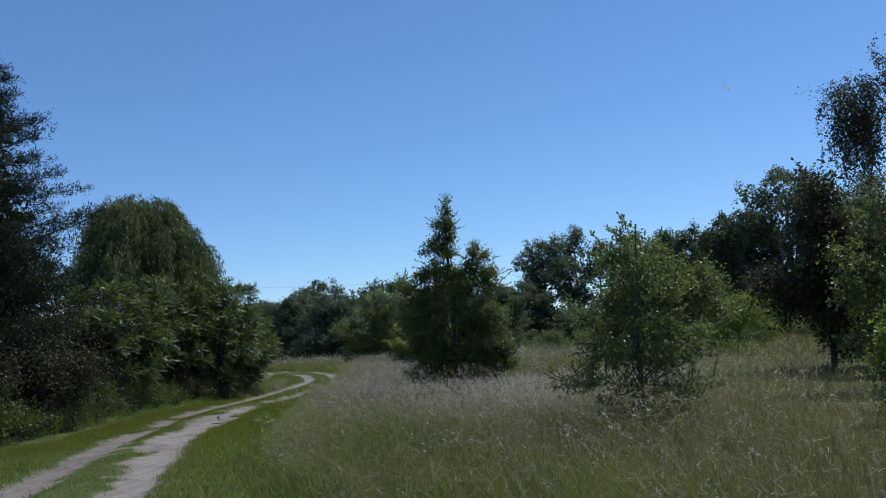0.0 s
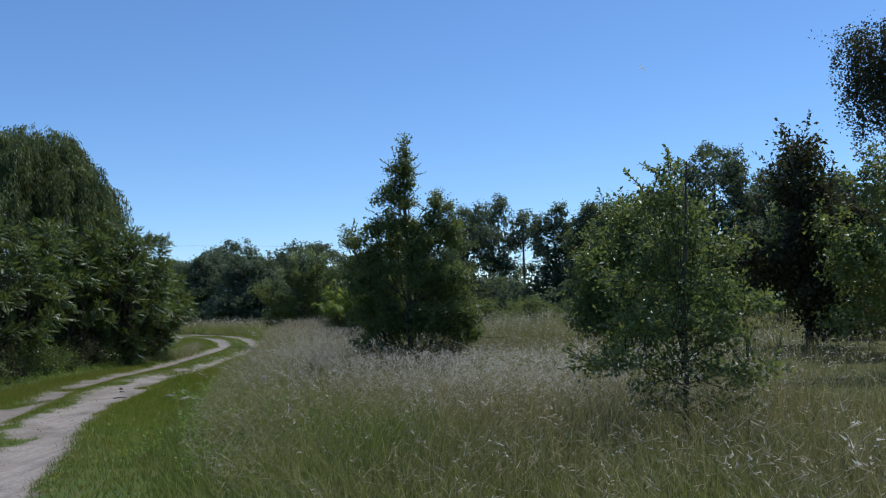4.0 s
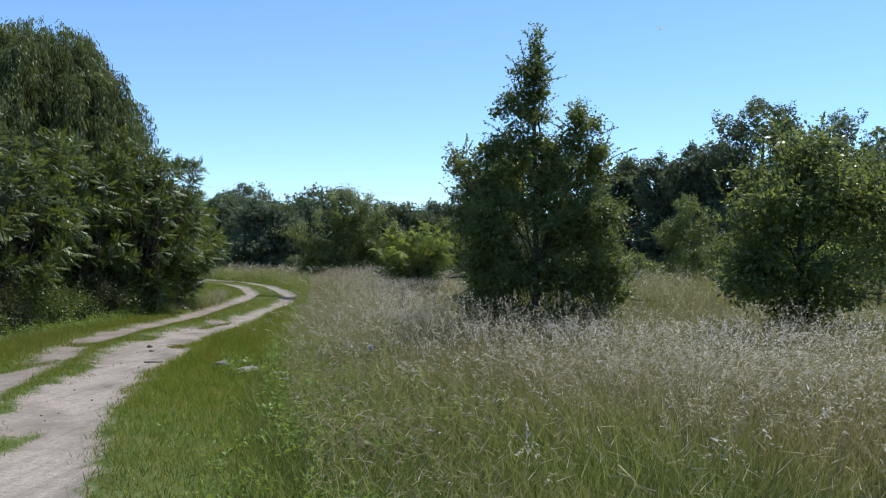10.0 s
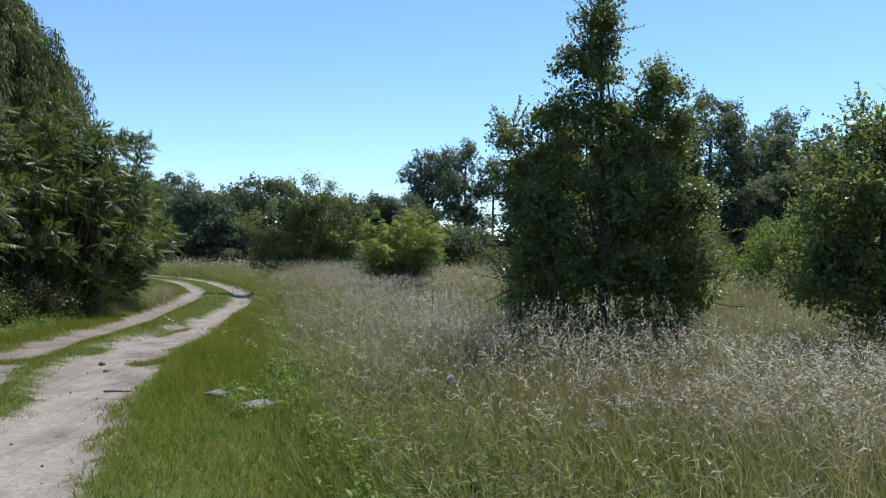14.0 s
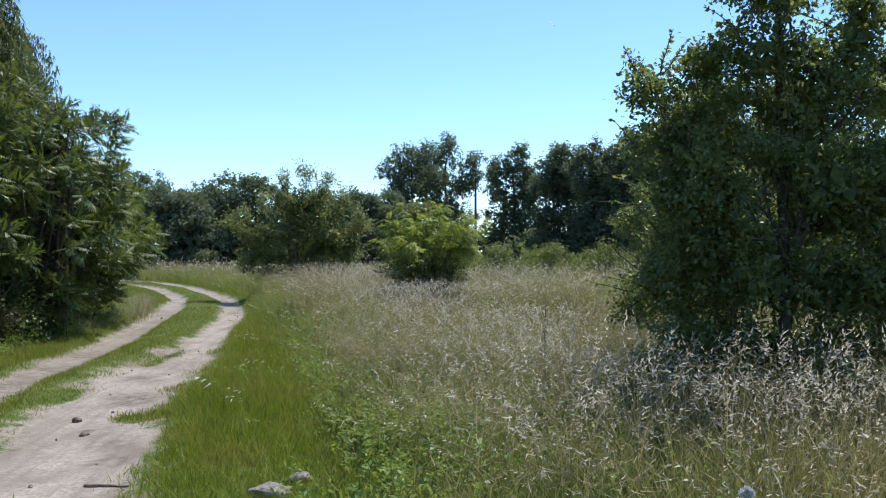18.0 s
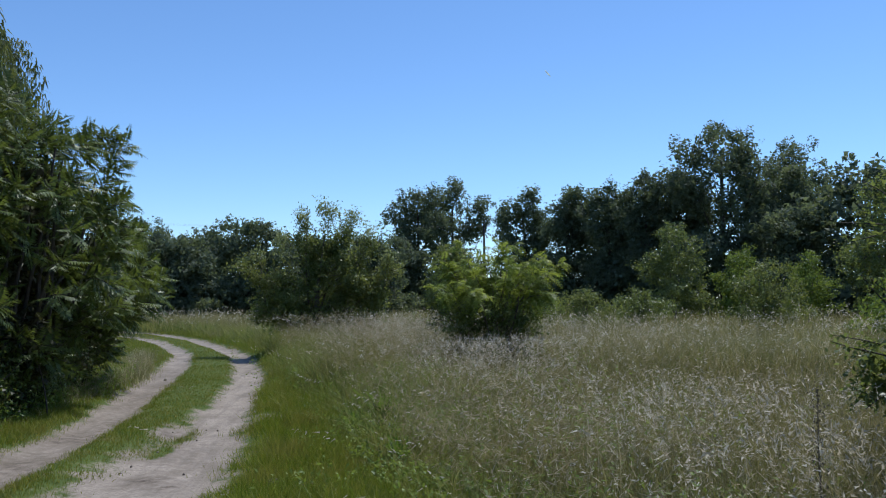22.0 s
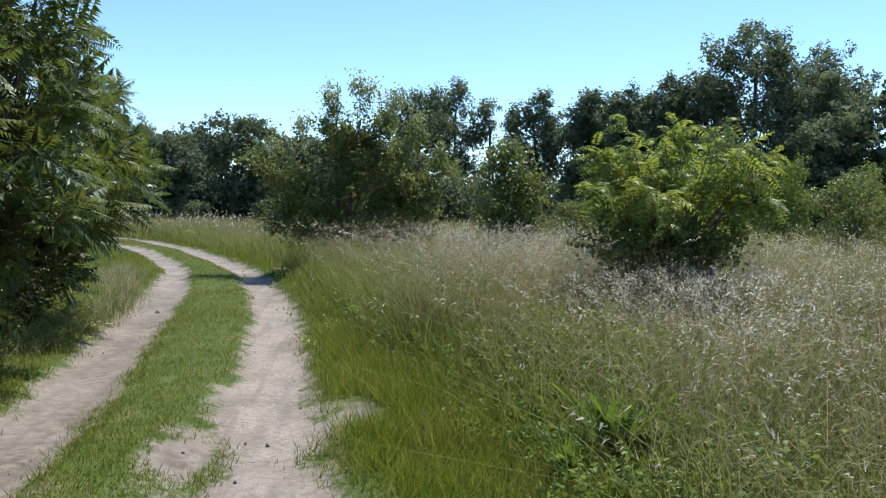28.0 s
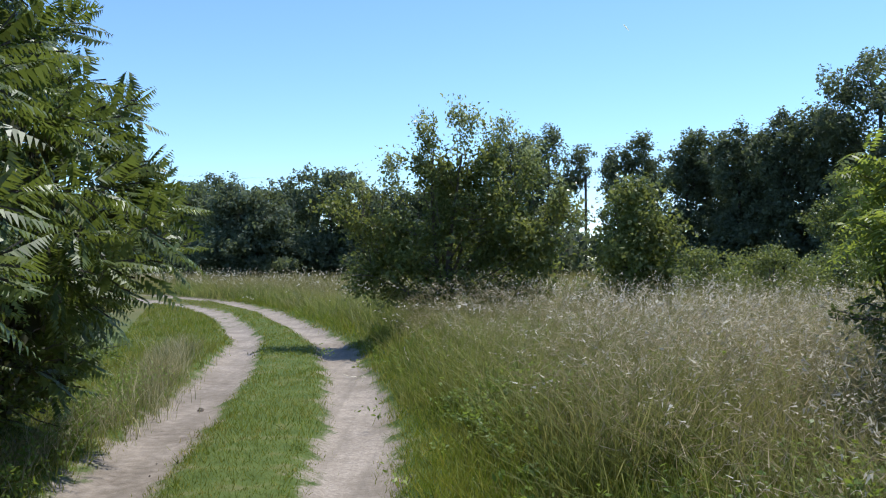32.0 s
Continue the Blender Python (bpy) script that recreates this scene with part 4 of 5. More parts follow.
# ---- grasses ----
def blades(rng, x, y, z0, height, width, lean, bend=0.35, steps=3):
    """Tapering bent blades; three quads and a closing tip, as quads."""
    n = len(x)
    a = rng.uniform(0, 2 * np.pi, n)
    out = np.stack([np.cos(a), np.sin(a)], -1) * (np.abs(lean))[:, None]
    wind = np.stack([-0.06 + 0.55 * soft_noise(x * 1.3, y * 1.3, 21), -0.08 + 0.55 * soft_noise(x * 1.3, y * 1.3, 22)], -1)
    s = np.linspace(0, 1, steps + 1)
    px = x[:, None] + (out[:, :1] * (0.4 * s + 0.7 * s**2) + wind[:, :1] * s**2) * height[:, None]
    py = y[:, None] + (out[:, 1:] * (0.4 * s + 0.7 * s**2) + wind[:, 1:] * s**2) * height[:, None]
    pz = z0[:, None] + height[:, None] * (s - bend * 0.35 * s**3)
    mid = np.stack([px, py, pz], -1)
    b = rng.uniform(0, 2 * np.pi, n)
    side = np.stack([np.cos(b), np.sin(b), 0 * b], -1)[:, None] * (width[:, None] * (1 - 0.85 * s**1.5))[..., None] * 0.5
    v = np.stack([mid - side, mid + side], 2).reshape(-1, 3)
    k = (np.arange(n) * (steps + 1) * 2)[:, None] + np.arange(steps)[None] * 2
    f = np.stack([k, k + 1, k + 3, k + 2], -1).reshape(-1, 4)
    return v, f, mid[:, -1], mid[:, -1] - mid[:, -2]


def silver(x, y):
    """How thickly the silvery flowering grass stands, from 0 to 1."""
    patches = ((6.2, -9.2, 1.1), (8.0, -10.6, 1.4), (10.0, -11.6, 1.7), (4.3, -7.6, 1.2), (3.6, -5.4, 1.2), (5.2, -7.0, 1.1), (2.9, -1.2, 1.0), (4.2, -2.4, 1.4), (2.6, 1.8, 1.0), (3.4, 3.2, .8), (2.2, 7.5, 1.6), (8.5, -8.6, 1.6))
    near = sum(np.exp(-((x - p) ** 2 + (y - q) ** 2) / (r * r)) for p, q, r in patches)
    return np.clip(near * (.75 + 1.1 * soft_noise(x * 1.7, y * 1.7, 41)) + .1 + .16 * soft_noise(x * .9, y * .9, 42), .03, 1)


def meadow_points(rng, n, spread):
    """Places in the tall meadow, crowded towards the track and its walked half."""
    y = np.where(rng.random(n) < .6, rng.uniform(-28, 5, n), 5 + 57 * rng.random(n) ** 1.9)
    d = rng.gamma(1.1, spread, n)
    x = along_y(VERGE, y) + d
    ok = (d < 34) & (np.hypot(x - 9.4, y + 27.5) > 1.5)
    return x[ok], y[ok], d[ok]


def hollow(x, y):
    """Shorter grass before the locust bush."""
    return 1 - .42 * np.exp(-((x - 3.3) / 1.3) ** 2 - ((y - 4.7) / 1.0) ** 2)


def coarse(x, y):
    """Blades stand for more of their kind with the distance from the track."""
    return np.clip(np.hypot(np.maximum(x - along_y(VERGE, y), 0) * .8, np.clip(y - 2, 0, 80) * .8) / 7, 1, 5)


rng = np.random.default_rng(5)
x, y, d = meadow_points(rng, 92000, 4.6)
tall = 1.32 * np.clip(0.27 + .3 * np.clip((y + 8) / 3, 0, 1) * np.clip(d / .3, 0, 1) + (0.3 + .4 * np.clip((y + 3) / 6, 0, 1)) * d, 0, 1) * hollow(x, y) * rng.uniform(0.52, 1.05, len(x)) * (0.92 + 0.3 * soft_noise(x * .6, y * .6, 8))
far = coarse(x, y)
v, f, tip, way = blades(rng, x, y, ground_height(x, y) - .02, tall * .66, .0078 * far, rng.normal(0, 1, len(x)) * np.interp(y, (-5, 2), (.55, .85)), steps=2)
grass = raw_mesh("meadow_grass", v, f, BLADE)
near = np.clip(1.15 - d / 3.2 + .8 * soft_noise(x * .8, y * .8, 15) + np.clip((-8 - y) / 6, 0, .5) * np.clip(2.6 - d / 2.2, -.4, 1) - .5 * silver(x, y) - np.clip((y + 3) / 9, 0, .6) * np.clip((d - 1.5) / 3, 0, 1), 0, 1)
layer = grass.attributes.new("lush", "FLOAT", "POINT")
layer.data.foreach_set("value", np.repeat(near, 6).astype(np.float32))
tagged(new("meadow_grass", grass), "tall olive green meadow grass blades", "grass", kind="stuff")

# the thick low growth under the tall grass
x, y, d = meadow_points(rng, 230000, 3.6)
d, ok = d - .15, (y < 12) & (d < 11)
x, y, d = x[ok] - .15, y[ok], d[ok]
n = len(x)
q = rng.normal(0, .5, (n, 2)) + .3 * np.stack([soft_noise(x * 1.3, y * 1.3, 21), soft_noise(x * 1.3, y * 1.3, 22)], -1)
h = rng.uniform(.1, .42, n) * np.clip(.45 + .4 * d, .3, 1) * (1 + .5 * soft_noise(x, y, 9))
a, w = rng.uniform(0, 2 * np.pi, n), rng.uniform(.004, .009, n) * np.sqrt(coarse(x, y))
foot, side = np.stack([x, y, ground_height(x, y) - .01], -1), np.stack([np.cos(a) * w, np.sin(a) * w, 0 * a], -1)
low = raw_mesh("low_growth", np.stack([foot - side, foot + side, foot + np.stack([q[:, 0] * h, q[:, 1] * h, h], -1)], 1).reshape(-1, 3), np.arange(3 * n).reshape(-1, 3), BLADE)
layer = low.attributes.new("lush", "FLOAT", "POINT")
layer.data.foreach_set("value", np.repeat(np.clip(1.1 - d / 5 + .9 * soft_noise(x * .8, y * .8, 15) - np.clip((y + 3) / 14, 0, .4) * np.clip((d - .6) / 2, 0, 1), .05, 1), 3).astype(np.float32))
tagged(new("low_growth", low), "thick low green growth under the tall grass", "grass", kind="stuff")

# flowering stems, thick in the silvery patches and few elsewhere
x, y, d = meadow_points(rng, 125000, 5.6)
ok = rng.random(len(x)) < np.clip(.05 + .9 * silver(x, y) ** 1.25 + np.clip((y - 2) / 20, 0, .3), .05, 1) * np.clip(.06 + (.3 + .2 * np.clip((y + 3) / 6, 0, 1)) * (d - .8), .03, 1)
x, y, d = x[ok], y[ok], d[ok]
more = np.concatenate([rng.normal((p, q), (r, .8 * r), (n, 2)) for p, q, r, n in ((5.9, -9.6, .9, 500), (8.0, -10.2, 1.4, 1900), (10.2, -11.0, 1.5, 2000), (4.0, -7.0, .7, 600), (3.5, -4.9, .8, 900), (5.4, -6.6, .7, 220), (6.8, -6.5, .8, 400), (4.9, -4.8, .5, 140), (3.4, -1.4, .9, 900), (4.6, -3.0, .8, 800), (2.6, 1.6, .9, 600), (3.6, 4.6, .6, 700), (2.9, 3.4, 1.2, 850), (1.9, 4.8, .8, 500), (1.4, 12.0, 1.2, 700), (4.4, 9.5, 1.6, 900))])
more = more[(more[:, 0] > along_y(VERGE, more[:, 1]) + .8) & (soft_noise(more[:, 0] * 2, more[:, 1] * 2, 43) > -.12)]
x, y = np.r_[x, more[:, 0]], np.r_[y, more[:, 1]]
d = x - along_y(VERGE, y)
thick = silver(x, y)
spiky = (np.hypot((x - 6.2) / 1.8, (y + 6.5) / .7) < 1) | (np.hypot((x - 4.9) / .7, (y + 4.7) / 1.4) < 1) | (np.hypot((x - 3.8) / .9, (y - 4.6) / .6) < 1)
spiky &= rng.random(len(x)) < .5
tall = 1.3 * np.clip(0.4 + .2 * np.clip((y + 8) / 3, 0, 1) * np.clip(d / .3, 0, 1) + (0.25 + .35 * np.clip((y + 3) / 6, 0, 1)) * d, 0, 1) * hollow(x, y) * rng.uniform(0.38, 1.1, len(x)) * (0.92 + 0.3 * soft_noise(x * .6, y * .6, 8))
far = coarse(x, y)
loose = np.where(rng.random(len(x)) < .45, 1.4, .7) * np.where(spiky, .22, 1)
v, f, tip, way = blades(rng, x, y, ground_height(x, y) - .02, np.where(spiky, np.maximum(tall, .75) * 1.15, tall) * .88, .0034 * far, rng.normal(0, 1, len(x)) * loose, .3, 2)
tagged(new("meadow_stems", raw_mesh("meadow_stems", v, f, STEM)), "dry straw-coloured meadow grass stems", "grass", kind="stuff")
some = rng.random(len(x)) < np.clip(.45 + 1.1 * thick, 0, 1) * np.clip(1.4 - y / 24, .35, 1) * np.clip(.85 + 1.3 * soft_noise(x * 2.3, y * 2.3, 53), .2, 1) * np.clip(.45 + .2 * d, .45, 1)
tip, way, far = tip[some], unit(way[some]), far[some]
long = (rng.random(len(tip)) < .3) | spiky[some]
heads = []
for k in range(8):
    pick = (far < 1.7) & ((k < 6) | long) | (k < 2)
    q = far[pick]
    m = len(q)
    w = unit(way[pick] + [.1, -.15, -.3 - .05 * k])
    p = tip[pick] + (way[pick] * (.02 - .022 * k) + rng.normal(0, .006, (m, 3))) * np.minimum(q, 2)[:, None]
    size = rng.uniform(.02, .05, m) * q * np.where(long[pick], 1.4, 1)
    heads.append(leaf_quads(p, w + rng.normal(0, .45, w.shape), rng.normal(0, 1, w.shape), size, np.where(long[pick], .0108, .0094) * q * rng.uniform(.5, 1.5, m)))
heads = spears(merge(heads)[0])
tagged(new("seed_heads", raw_mesh("seed_heads", *heads, HEAD)), "pale silvery seed heads of meadow grass", "grass", kind="stuff")

# dry stalks that lie crosswise in the tall grass
x, y, d = meadow_points(rng, 150000, 3.2)
ok = (d > .35) & (d < 9) & (y < 15) & (rng.random(len(x)) < np.clip(.55 + .9 * soft_noise(x * 1.4, y * 1.4, 71) + .25 * np.clip((y + 4) / 5, 0, 1), .05, 1))
x, y, d = x[ok], y[ok], d[ok]
n = len(x)
top = 1.05 * np.clip(.35 + .3 * np.clip((y + 8) / 3, 0, 1) + .3 * d, 0, 1) * (.92 + .3 * soft_noise(x * .6, y * .6, 8))
mid = np.stack([x, y, ground_height(x, y) + top * rng.uniform(.25, .95, n)], -1)
a = rng.normal(.4, 1.0, n) + np.where(rng.random(n) < .35, np.pi, 0)
way = unit(np.stack([np.cos(a), np.sin(a), rng.normal(.5, .7, n)], -1)) * rng.uniform(.025, .085, n)[:, None]
side = unit(np.cross(way, rng.normal(size=(n, 3)))) * (rng.uniform(.001, .0028, n) * coarse(x, y))[:, None]
v = np.stack([mid - way - side, mid - way + side, mid + way], 1).reshape(-1, 3)
tagged(new("dry_stalks", raw_mesh("dry_stalks", v, np.arange(3 * n).reshape(-1, 3), STRAW)), "leaning dry straw stalks in the tall grass", "grass", kind="stuff")

# coarser grass over the far side of the meadow and the field beyond the bend
n = 22000
x, y = rng.uniform(-34, 62, n), 8 + 68 * rng.random(n) ** .8
ok = (x - along_y(VERGE, y) > 20) | (y > 55) & (x > along_y(VERGE, y)) | (x < along_y(LEFT_RUT, y) - 3) & (y > 24)
x, y = x[ok], y[ok]
v, f, tip, way = blades(rng, x, y, np.zeros(len(x)) - .02, rng.uniform(.4, .9, len(x)), rng.uniform(.04, .09, len(x)), rng.normal(0, .4, len(x)), steps=1)
far_grass = raw_mesh("far_grass", v, f, BLADE)
layer = far_grass.attributes.new("lush", "FLOAT", "POINT")
layer.data.foreach_set("value", np.zeros(len(v), np.float32))
tagged(new("far_grass", far_grass), "dry olive grass over the far field", "grass", kind="stuff")

# short turf on the verge, between the ruts and below the hedge
n = 400000
y = np.where(rng.random(n) < .72, rng.normal(-3, 8, n), rng.uniform(-30, 34, n))
x = along_y(VERGE, y) + .9 - (5.8 + 4 * np.clip((-9 - y) / 6, 0, 1)) * rng.random(n)
bare = track_cover(x, y) + .3 * soft_noise(x * 3, y * 3, 6) + rng.normal(0, .1, len(x)) + .8 * sum(np.exp(-((x - p) ** 2 / .5 + (y - q) ** 2) / (r * r)) for p, q, r in SPOTS)
ok = (bare < .5) & (y < 34) & (y > -30) & (x > -5 - .3 * np.clip(y - 12, 0, 40))
x, y = x[ok], y[ok]
n = len(x)
a, q = rng.uniform(0, 2 * np.pi, n), rng.normal(0, .5, (n, 2))
edge = np.clip(np.abs(x - .5 * (along_y(RIGHT_RUT, y) + along_y(LEFT_RUT, y))) - .7, 0, 1)
h = rng.uniform(.02, .065, n) * (1 + .6 * soft_noise(x, y, 9)) * (1 + edge)
right = x - along_y(RIGHT_RUT, y) - along_y(RIGHT_RUT, y, 2)
h = h * (1 + .9 * np.clip(right / .35, 0, 1) * np.clip((y + 7) / 3, 0, 1))
w = rng.uniform(.0028, .0055, n) * np.interp(y, (-20, -13, 10, 18), (2.2, 1, 1, 2.2))
z = ground_height(x, y) - .01
side = np.stack([np.cos(a) * w, np.sin(a) * w, 0 * a], -1)
foot = np.stack([x, y, z], -1)
v = np.stack([foot - side, foot + side, foot + np.stack([q[:, 0] * h, q[:, 1] * h, h], -1)], 1).reshape(-1, 3)
turf = raw_mesh("turf", v, np.arange(3 * n).reshape(-1, 3), TURF)
vivid = np.clip((x - along_y(RIGHT_RUT, y)) * 1.6 + .35 * soft_noise(x * 1.5, y * 1.5, 31), .4, 1) + np.where(np.abs(x - .5 * (along_y(RIGHT_RUT, y) + along_y(LEFT_RUT, y))) < .55, .35, 0) + np.where(x < along_y(LEFT_RUT, y), .35, 0) - np.clip((-11 - y) / 6, 0, .55)
layer = turf.attributes.new("lush", "FLOAT", "POINT")
layer.data.foreach_set("value", np.repeat(np.clip(vivid, 0, 1), 3).astype(np.float32))
tagged(new("turf", turf), "short bright green turf along the sandy track", "grass", kind="stuff")


# dry pale grass at the foot of the hedge
n = 9000
y = rng.uniform(-9, 15, n)
x = -3.3 - .22 * np.clip(y - 9, 0, 9) + rng.normal(0, .2, n)
v, f, tip, way = blades(rng, x, y, ground_height(x, y) - .02, rng.uniform(.1, .42, n) * np.interp(y, (3.5, 6.5), (.4, 1.1)), np.full(n, .008), rng.normal(0, .55, n), steps=2)
tagged(new("hedge_foot_grass", raw_mesh("hedge_foot_grass", v, f, STEM)), "pale dry grass along the foot of the hedge", "grass", kind="stuff")

# ---- small things by the track ----
# leafy flowerless herbs in the first metres of the meadow
n = 6400
y = np.where(rng.random(n) < .6, rng.uniform(-6, 8, n), rng.uniform(-13, 13, n))
d = np.abs(rng.normal(.6, .8 + 1.1 * np.clip((y + 4) / 4, 0, 1), n)) + .05
x = along_y(VERGE, y) + d
ok = rng.random(n) < np.clip(.45 + 1.3 * soft_noise(x * 1.1, y * 1.1, 61), .05, 1)
x, y, d = x[ok], y[ok], d[ok]
n, each = len(x), 14
h = rng.uniform(.16, .5, n) * np.clip(.5 + .35 * d, 0, 1.2)
u = rng.random((n, each)) ** .8
lean = rng.normal(0, .18, (n, 1, 2)) * u[..., None] * h[:, None, None]
base = np.stack([x[:, None] + lean[..., 0], y[:, None] + lean[..., 1], ground_height(x, y)[:, None] + u * h[:, None]], -1).reshape(-1, 3)
a = rng.uniform(0, 2 * np.pi, n * each)
size = rng.uniform(.035, .085, n * each) * (1.25 - .6 * u.ravel())
along = np.stack([np.cos(a), np.sin(a), rng.normal(.35, .35, n * each)], -1)
tagged(new("meadow_herbs", raw_mesh("meadow_herbs", *leaf_quads(base, along, rng.normal(0, .4, base.shape) + [0, 0, 1], size, size * rng.uniform(.3, .6, n * each)), WEED)), "leafy green herbs among the meadow grass", "herbs", kind="stuff")
# leafy weeds where turf and meadow meet
s = rng.uniform(-16, 14, 110)
weeds = [(along_y(VERGE, q) + rng.normal(.25, .5), q, .1, .16 * k, .16 * k, .16 * k, 1) for q, k in zip(s, rng.uniform(.5, 1.1, 110))]
weeds += [(p + rng.normal(0, .3), q + rng.normal(0, .3), .12, .2, .2, .2, 1) for p, q in ((2.0, -.8), (2.6, -.9), (2.9, -6.1), (3.4, -9.1), (2.5, -7.6), (.75, 5.6), (1.4, .9), (1.9, .6), (1.6, 3.2), (1.2, 4.4), (1.9, 2.2), (1.7, -1.9), (1.5, 1.9), (2.1, 3.1)) for _ in range(4)]
weeds += [(-3.2 - .3 * max(q - 7, 0) / 2 + rng.normal(0, .15), q, .1, .2, .25, .18, 1) for q in np.linspace(-8, 11, 110)]
tagged(new("verge_weeds", raw_mesh("verge_weeds", *foliage(rng, weeds, 23000, .045, .09, 8, .3, slim=.4, core=0), WEED)), "leafy green weeds along the turf's edge", "weeds", kind="stuff")


def dock(x, y, seed, scale=1.0):
    """A clump of broad upright leaves, each bent along its rib."""
    g = np.random.default_rng(seed)
    foot = tagged(new("dock_plant"), "bright green broad-leaved dock clump in rough grass", "plant", "docks")
    foot.location = (x, y, 0)
    for k in range(38):
        t = np.linspace(0, 1, 7)
        turn, length, lean, w = g.uniform(0, 6.28), g.uniform(.24, .5) * scale, g.uniform(.08, .6), g.uniform(.03, .055) * scale
        rise, out = length * (t - .25 * lean * t**2), length * lean * t**1.5
        rib = np.stack([np.cos(turn) * (out + .04), np.sin(turn) * (out + .04), rise], -1)
        across = np.array([-np.sin(turn), np.cos(turn), 0]) * (w * np.sin(np.clip(t * 1.15 + .12, 0, 1) * np.pi) ** .8 + .004)[:, None]
        wave = np.stack([0 * t, 0 * t, .012 * np.sin(t * 14 + k)], -1)
        v = np.stack([rib - across + wave, rib + [0, 0, -.012], rib + across - wave], 1).reshape(-1, 3)
        i = np.arange(6)[:, None] * 3
        f = np.concatenate([i + [0, 1, 4, 3], i + [1, 2, 5, 4]])
        under("leaf", raw_mesh("leaf", v, f, DOCK, True), foot)
    return foot


dock(1.84, 1.3, 91, 1.25)
dock(2.05, 1.45, 92, .9)
dock(1.48, 1.1, 93, .75)
dock(1.95, -.95, 94, .7)
dock(.8, 5.5, 95, .6)


stalk = tagged(new("dock_stalk"), "dead brown dock stalk with seed clusters in tall grass", "plant")
stalk.location = (4.32, -4.35, 0)
v, f = bough(rng, (0, 0, -.02), (.03, .02, 1.06), .007, .003, 8, .03)
under("stem", raw_mesh("stem", v, f, CLOD, True), stalk)
ring = v.reshape(8, -1, 3).mean(1)
at = ring[rng.integers(3, 8, 260)] + rng.normal(0, .022, (260, 3)) * [1, 1, 2.5]
under("seed_cluster", raw_mesh("seed_cluster", *leaf_quads(at, rng.normal(size=at.shape), rng.normal(size=at.shape), .016, .012), CLOD), stalk, "brown dry seeds")


def lump(name, label, category, x, y, size, material, seed, group="", cuts=3):
    """An uneven stone or clod, sunk a little into the ground."""
    g = np.random.default_rng(seed)
    bm = bmesh.new()
    bmesh.ops.create_icosphere(bm, subdivisions=cuts, radius=1)
    shift = Vector(g.uniform(0, 50, 3))
    for v in bm.verts:
        v.co *= 1 + .35 * noise.noise(v.co * 1.3 + shift) + .12 * noise.noise(v.co * 4 + shift)
        v.co.z = max(v.co.z, -.35)
    bmesh.ops.scale(bm, vec=size, verts=bm.verts)
    me = bpy.data.meshes.new(name)
    bm.to_mesh(me)
    bm.free()
    me.materials.append(material)
    ob = tagged(new(name, me), label, category, group)
    ob.matrix_world = pose(x, y, float(ground_height(np.array(x), np.array(y))) + size[2] * .25, 0, 0, g.uniform(0, 360))
    return ob


lump("stone", "pale weathered stone half sunk in the turf", "stone", 1.93, -6.9, (.15, .1, .075), STONE, 1)
lump("stone", "flat pale stone in the turf", "stone", 2.1, -6.55, (.11, .08, .05), STONE, 2)
lump("stone", "flat grey stone at the meadow's edge", "stone", 2.45, -7.52, (.2, .13, .06), STONE, 3)
lump("soil_clod", "dark soil clod on the sandy rut", "clod", -.3, -3.95, (.05, .045, .04), CLOD, 4)
lump("soil_clod", "small dark soil clod on the sandy rut", "clod", -.02, -4.63, (.035, .03, .025), CLOD, 5)
lump("soil_clod", "dark soil clod in the short turf", "clod", .87, -2.68, (.1, .07, .05), CLOD, 6)
lump("soil_clod", "low heap of dark soil in the turf", "clod", 1.08, -1.7, (.14, .1, .035), CLOD, 7)
lump("soil_clod", "low heap of dark soil in the turf", "clod", .78, -1.5, (.09, .07, .03), CLOD, 8)
lump("pebble", "small dark pebble on the sandy rut", "stone", -2.7, 9.4, (.04, .035, .03), CLOD, 9)
for k in range(44):
    p, q = rng.uniform(-.9, 1.2), rng.uniform(-11, 8)
    lump("pebble", "small grey pebble on the sandy track", "stone", float(along_y(RIGHT_RUT if k % 3 else LEFT_RUT, q)) + p * .5, q, tuple(rng.uniform(.007, .017, 3)), STONE if k % 4 == 0 else CLOD, 20 + k, "pebbles on the track", 2)
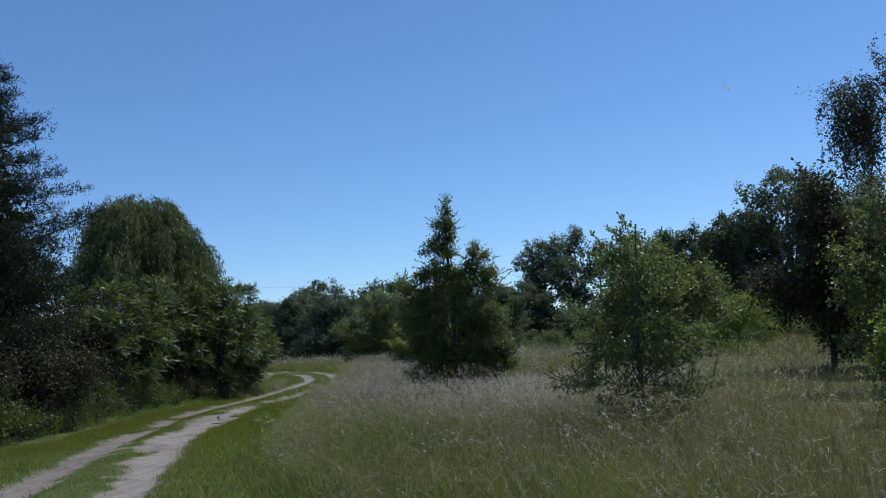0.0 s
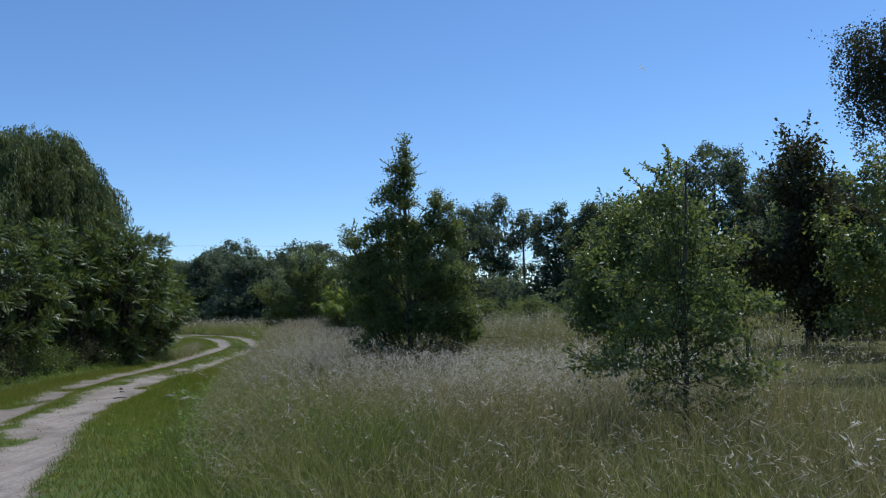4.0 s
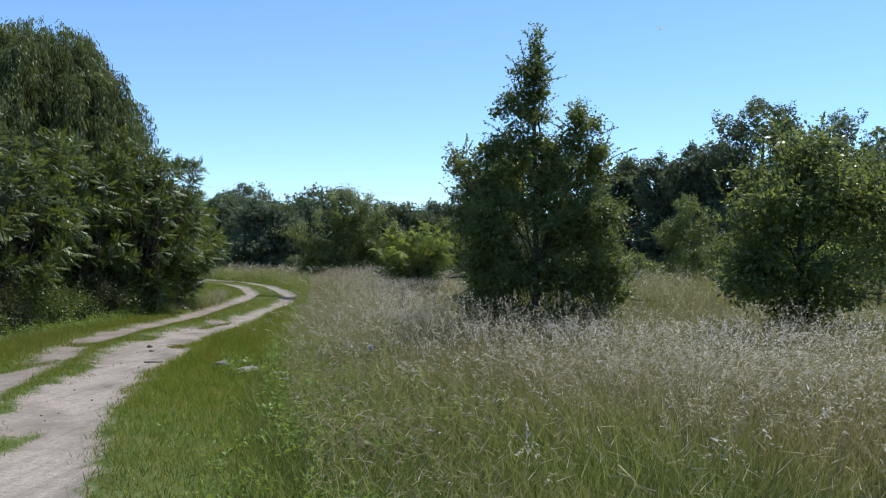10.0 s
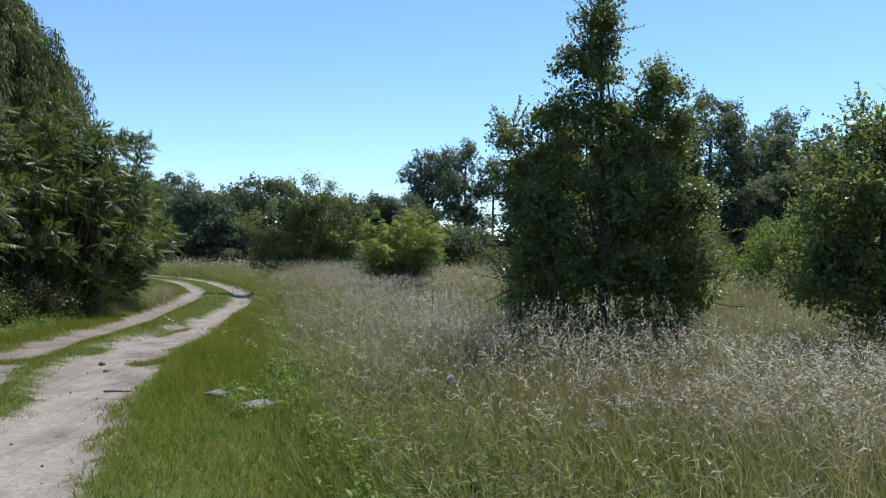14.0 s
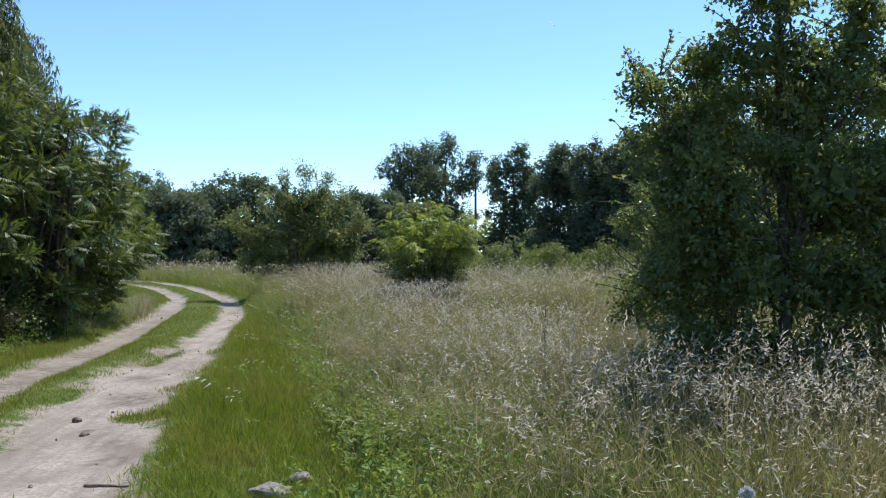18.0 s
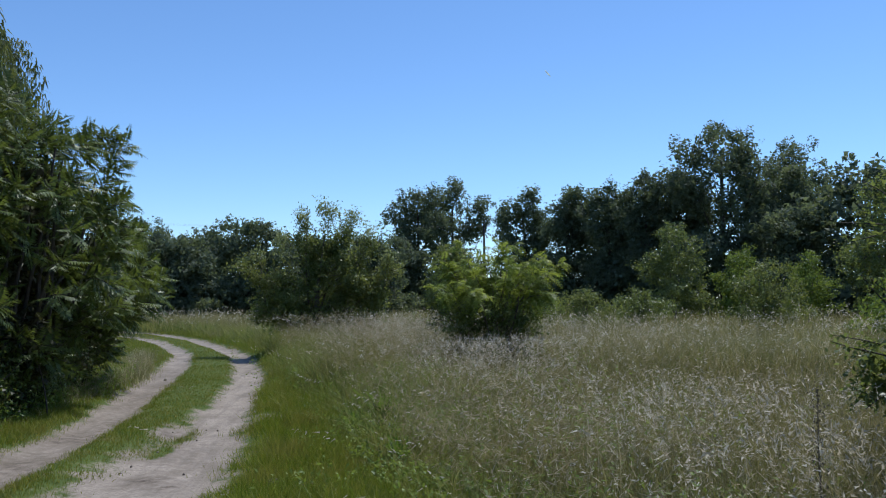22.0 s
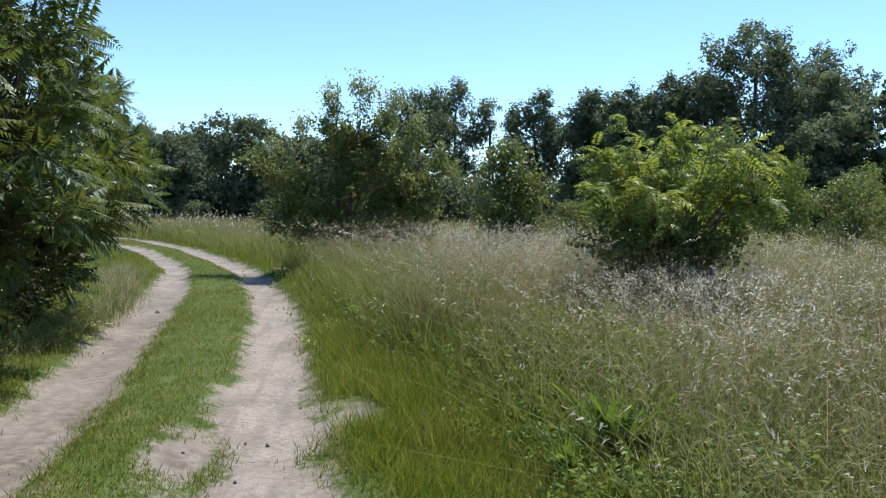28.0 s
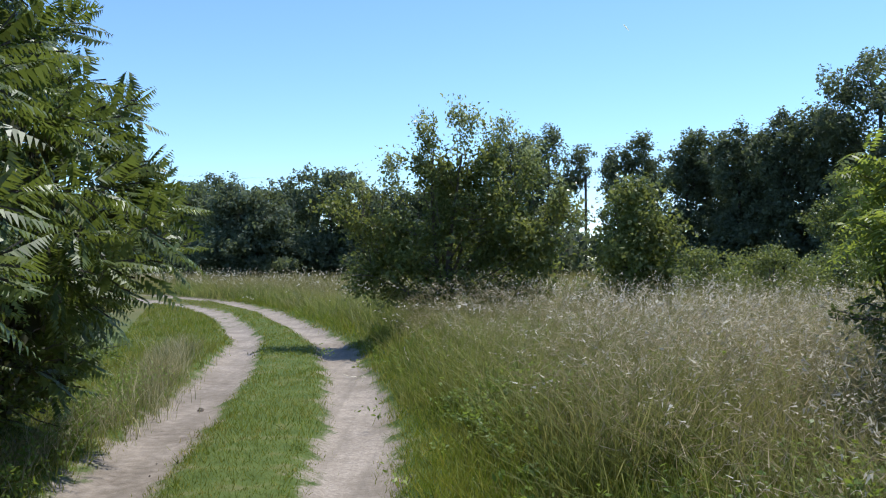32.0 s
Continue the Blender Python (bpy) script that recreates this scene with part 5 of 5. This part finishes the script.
stick = tagged(new("stick", raw_mesh("stick", *bough(rng, (.62, -6.55, .0), (.95, -6.67, .02), .014, .008, 7, .05), CLOD, True)), "short dark fallen stick across the rut's edge", "stick")
puff = tagged(new("seed_clock"), "white dandelion clock on a thin stalk in the meadow", "flower")
puff.location = (4.3, -8.86, 0)
under("stalk", raw_mesh("stalk", *bough(rng, (0, 0, 0), (.02, 0, .5), .004, .003, 6, .04), STEM, True), puff)
hair = unit(rng.normal(size=(420, 3)))
under("down", raw_mesh("down", *leaf_quads(np.array([.02, 0, .52]) + hair * .004, hair, rng.normal(size=(420, 3)), .035, .006), PUFF), puff, "round white seed down")

# power line behind the trees
poles = ((15.7, 92.0, 10.8), (-34.0, 84.0, 10.8), (66.0, 100.0, 10.8))
for x, y, h in poles:
    foot = tagged(new("utility_pole"), "dark wooden utility pole behind the trees", "pole", "poles of the power line")
    foot.location = (x, y, 0)
    under("post", raw_mesh("post", *tube([(0, 0, -.2), (0, 0, h * .5), (0, 0, h)], [.17, .15, .12], 10), WOOD, True), foot)
    under("crossarm", raw_mesh("crossarm", *tube([(-.1, -.8, h - .35), (0, 0, h - .35), (.1, .8, h - .35)], [.06, .06, .06], 6), WOOD, True), foot)
for side in (-.7, .7):
    for p, q in ((poles[1], poles[0]), (poles[0], poles[2])):
        t = np.linspace(0, 1, 24)[:, None]
        line = np.array([p[0], p[1] + side, 10.5]) * (1 - t) + np.array([q[0], q[1] + side, 10.5]) * t
        line[:, 2] -= (4 * .6 * t * (1 - t))[:, 0]
        tagged(new("overhead_wire", raw_mesh("overhead_wire", *tube(line, np.full(24, .005), 4), CLOD, True)), "thin dark overhead wire between the poles", "wire", "wires of the power line")

# a short vapour trail high in the sky
az, el, far = radians(12.4), radians(15.1), 4200.0
at = np.array([math.sin(az) * math.cos(el), math.cos(az) * math.cos(el), math.sin(el)]) * far
t = np.linspace(-1, 1, 9)[:, None]
trail = at + t * np.array([14.0, 0, -16.0])
tagged(new("vapour_trail", raw_mesh("vapour_trail", *tube(trail, 2.6 * np.sqrt(1.02 - t[:, 0] ** 2), 8), CLOUD, True)), "short white vapour trail in the blue sky", "cloud")
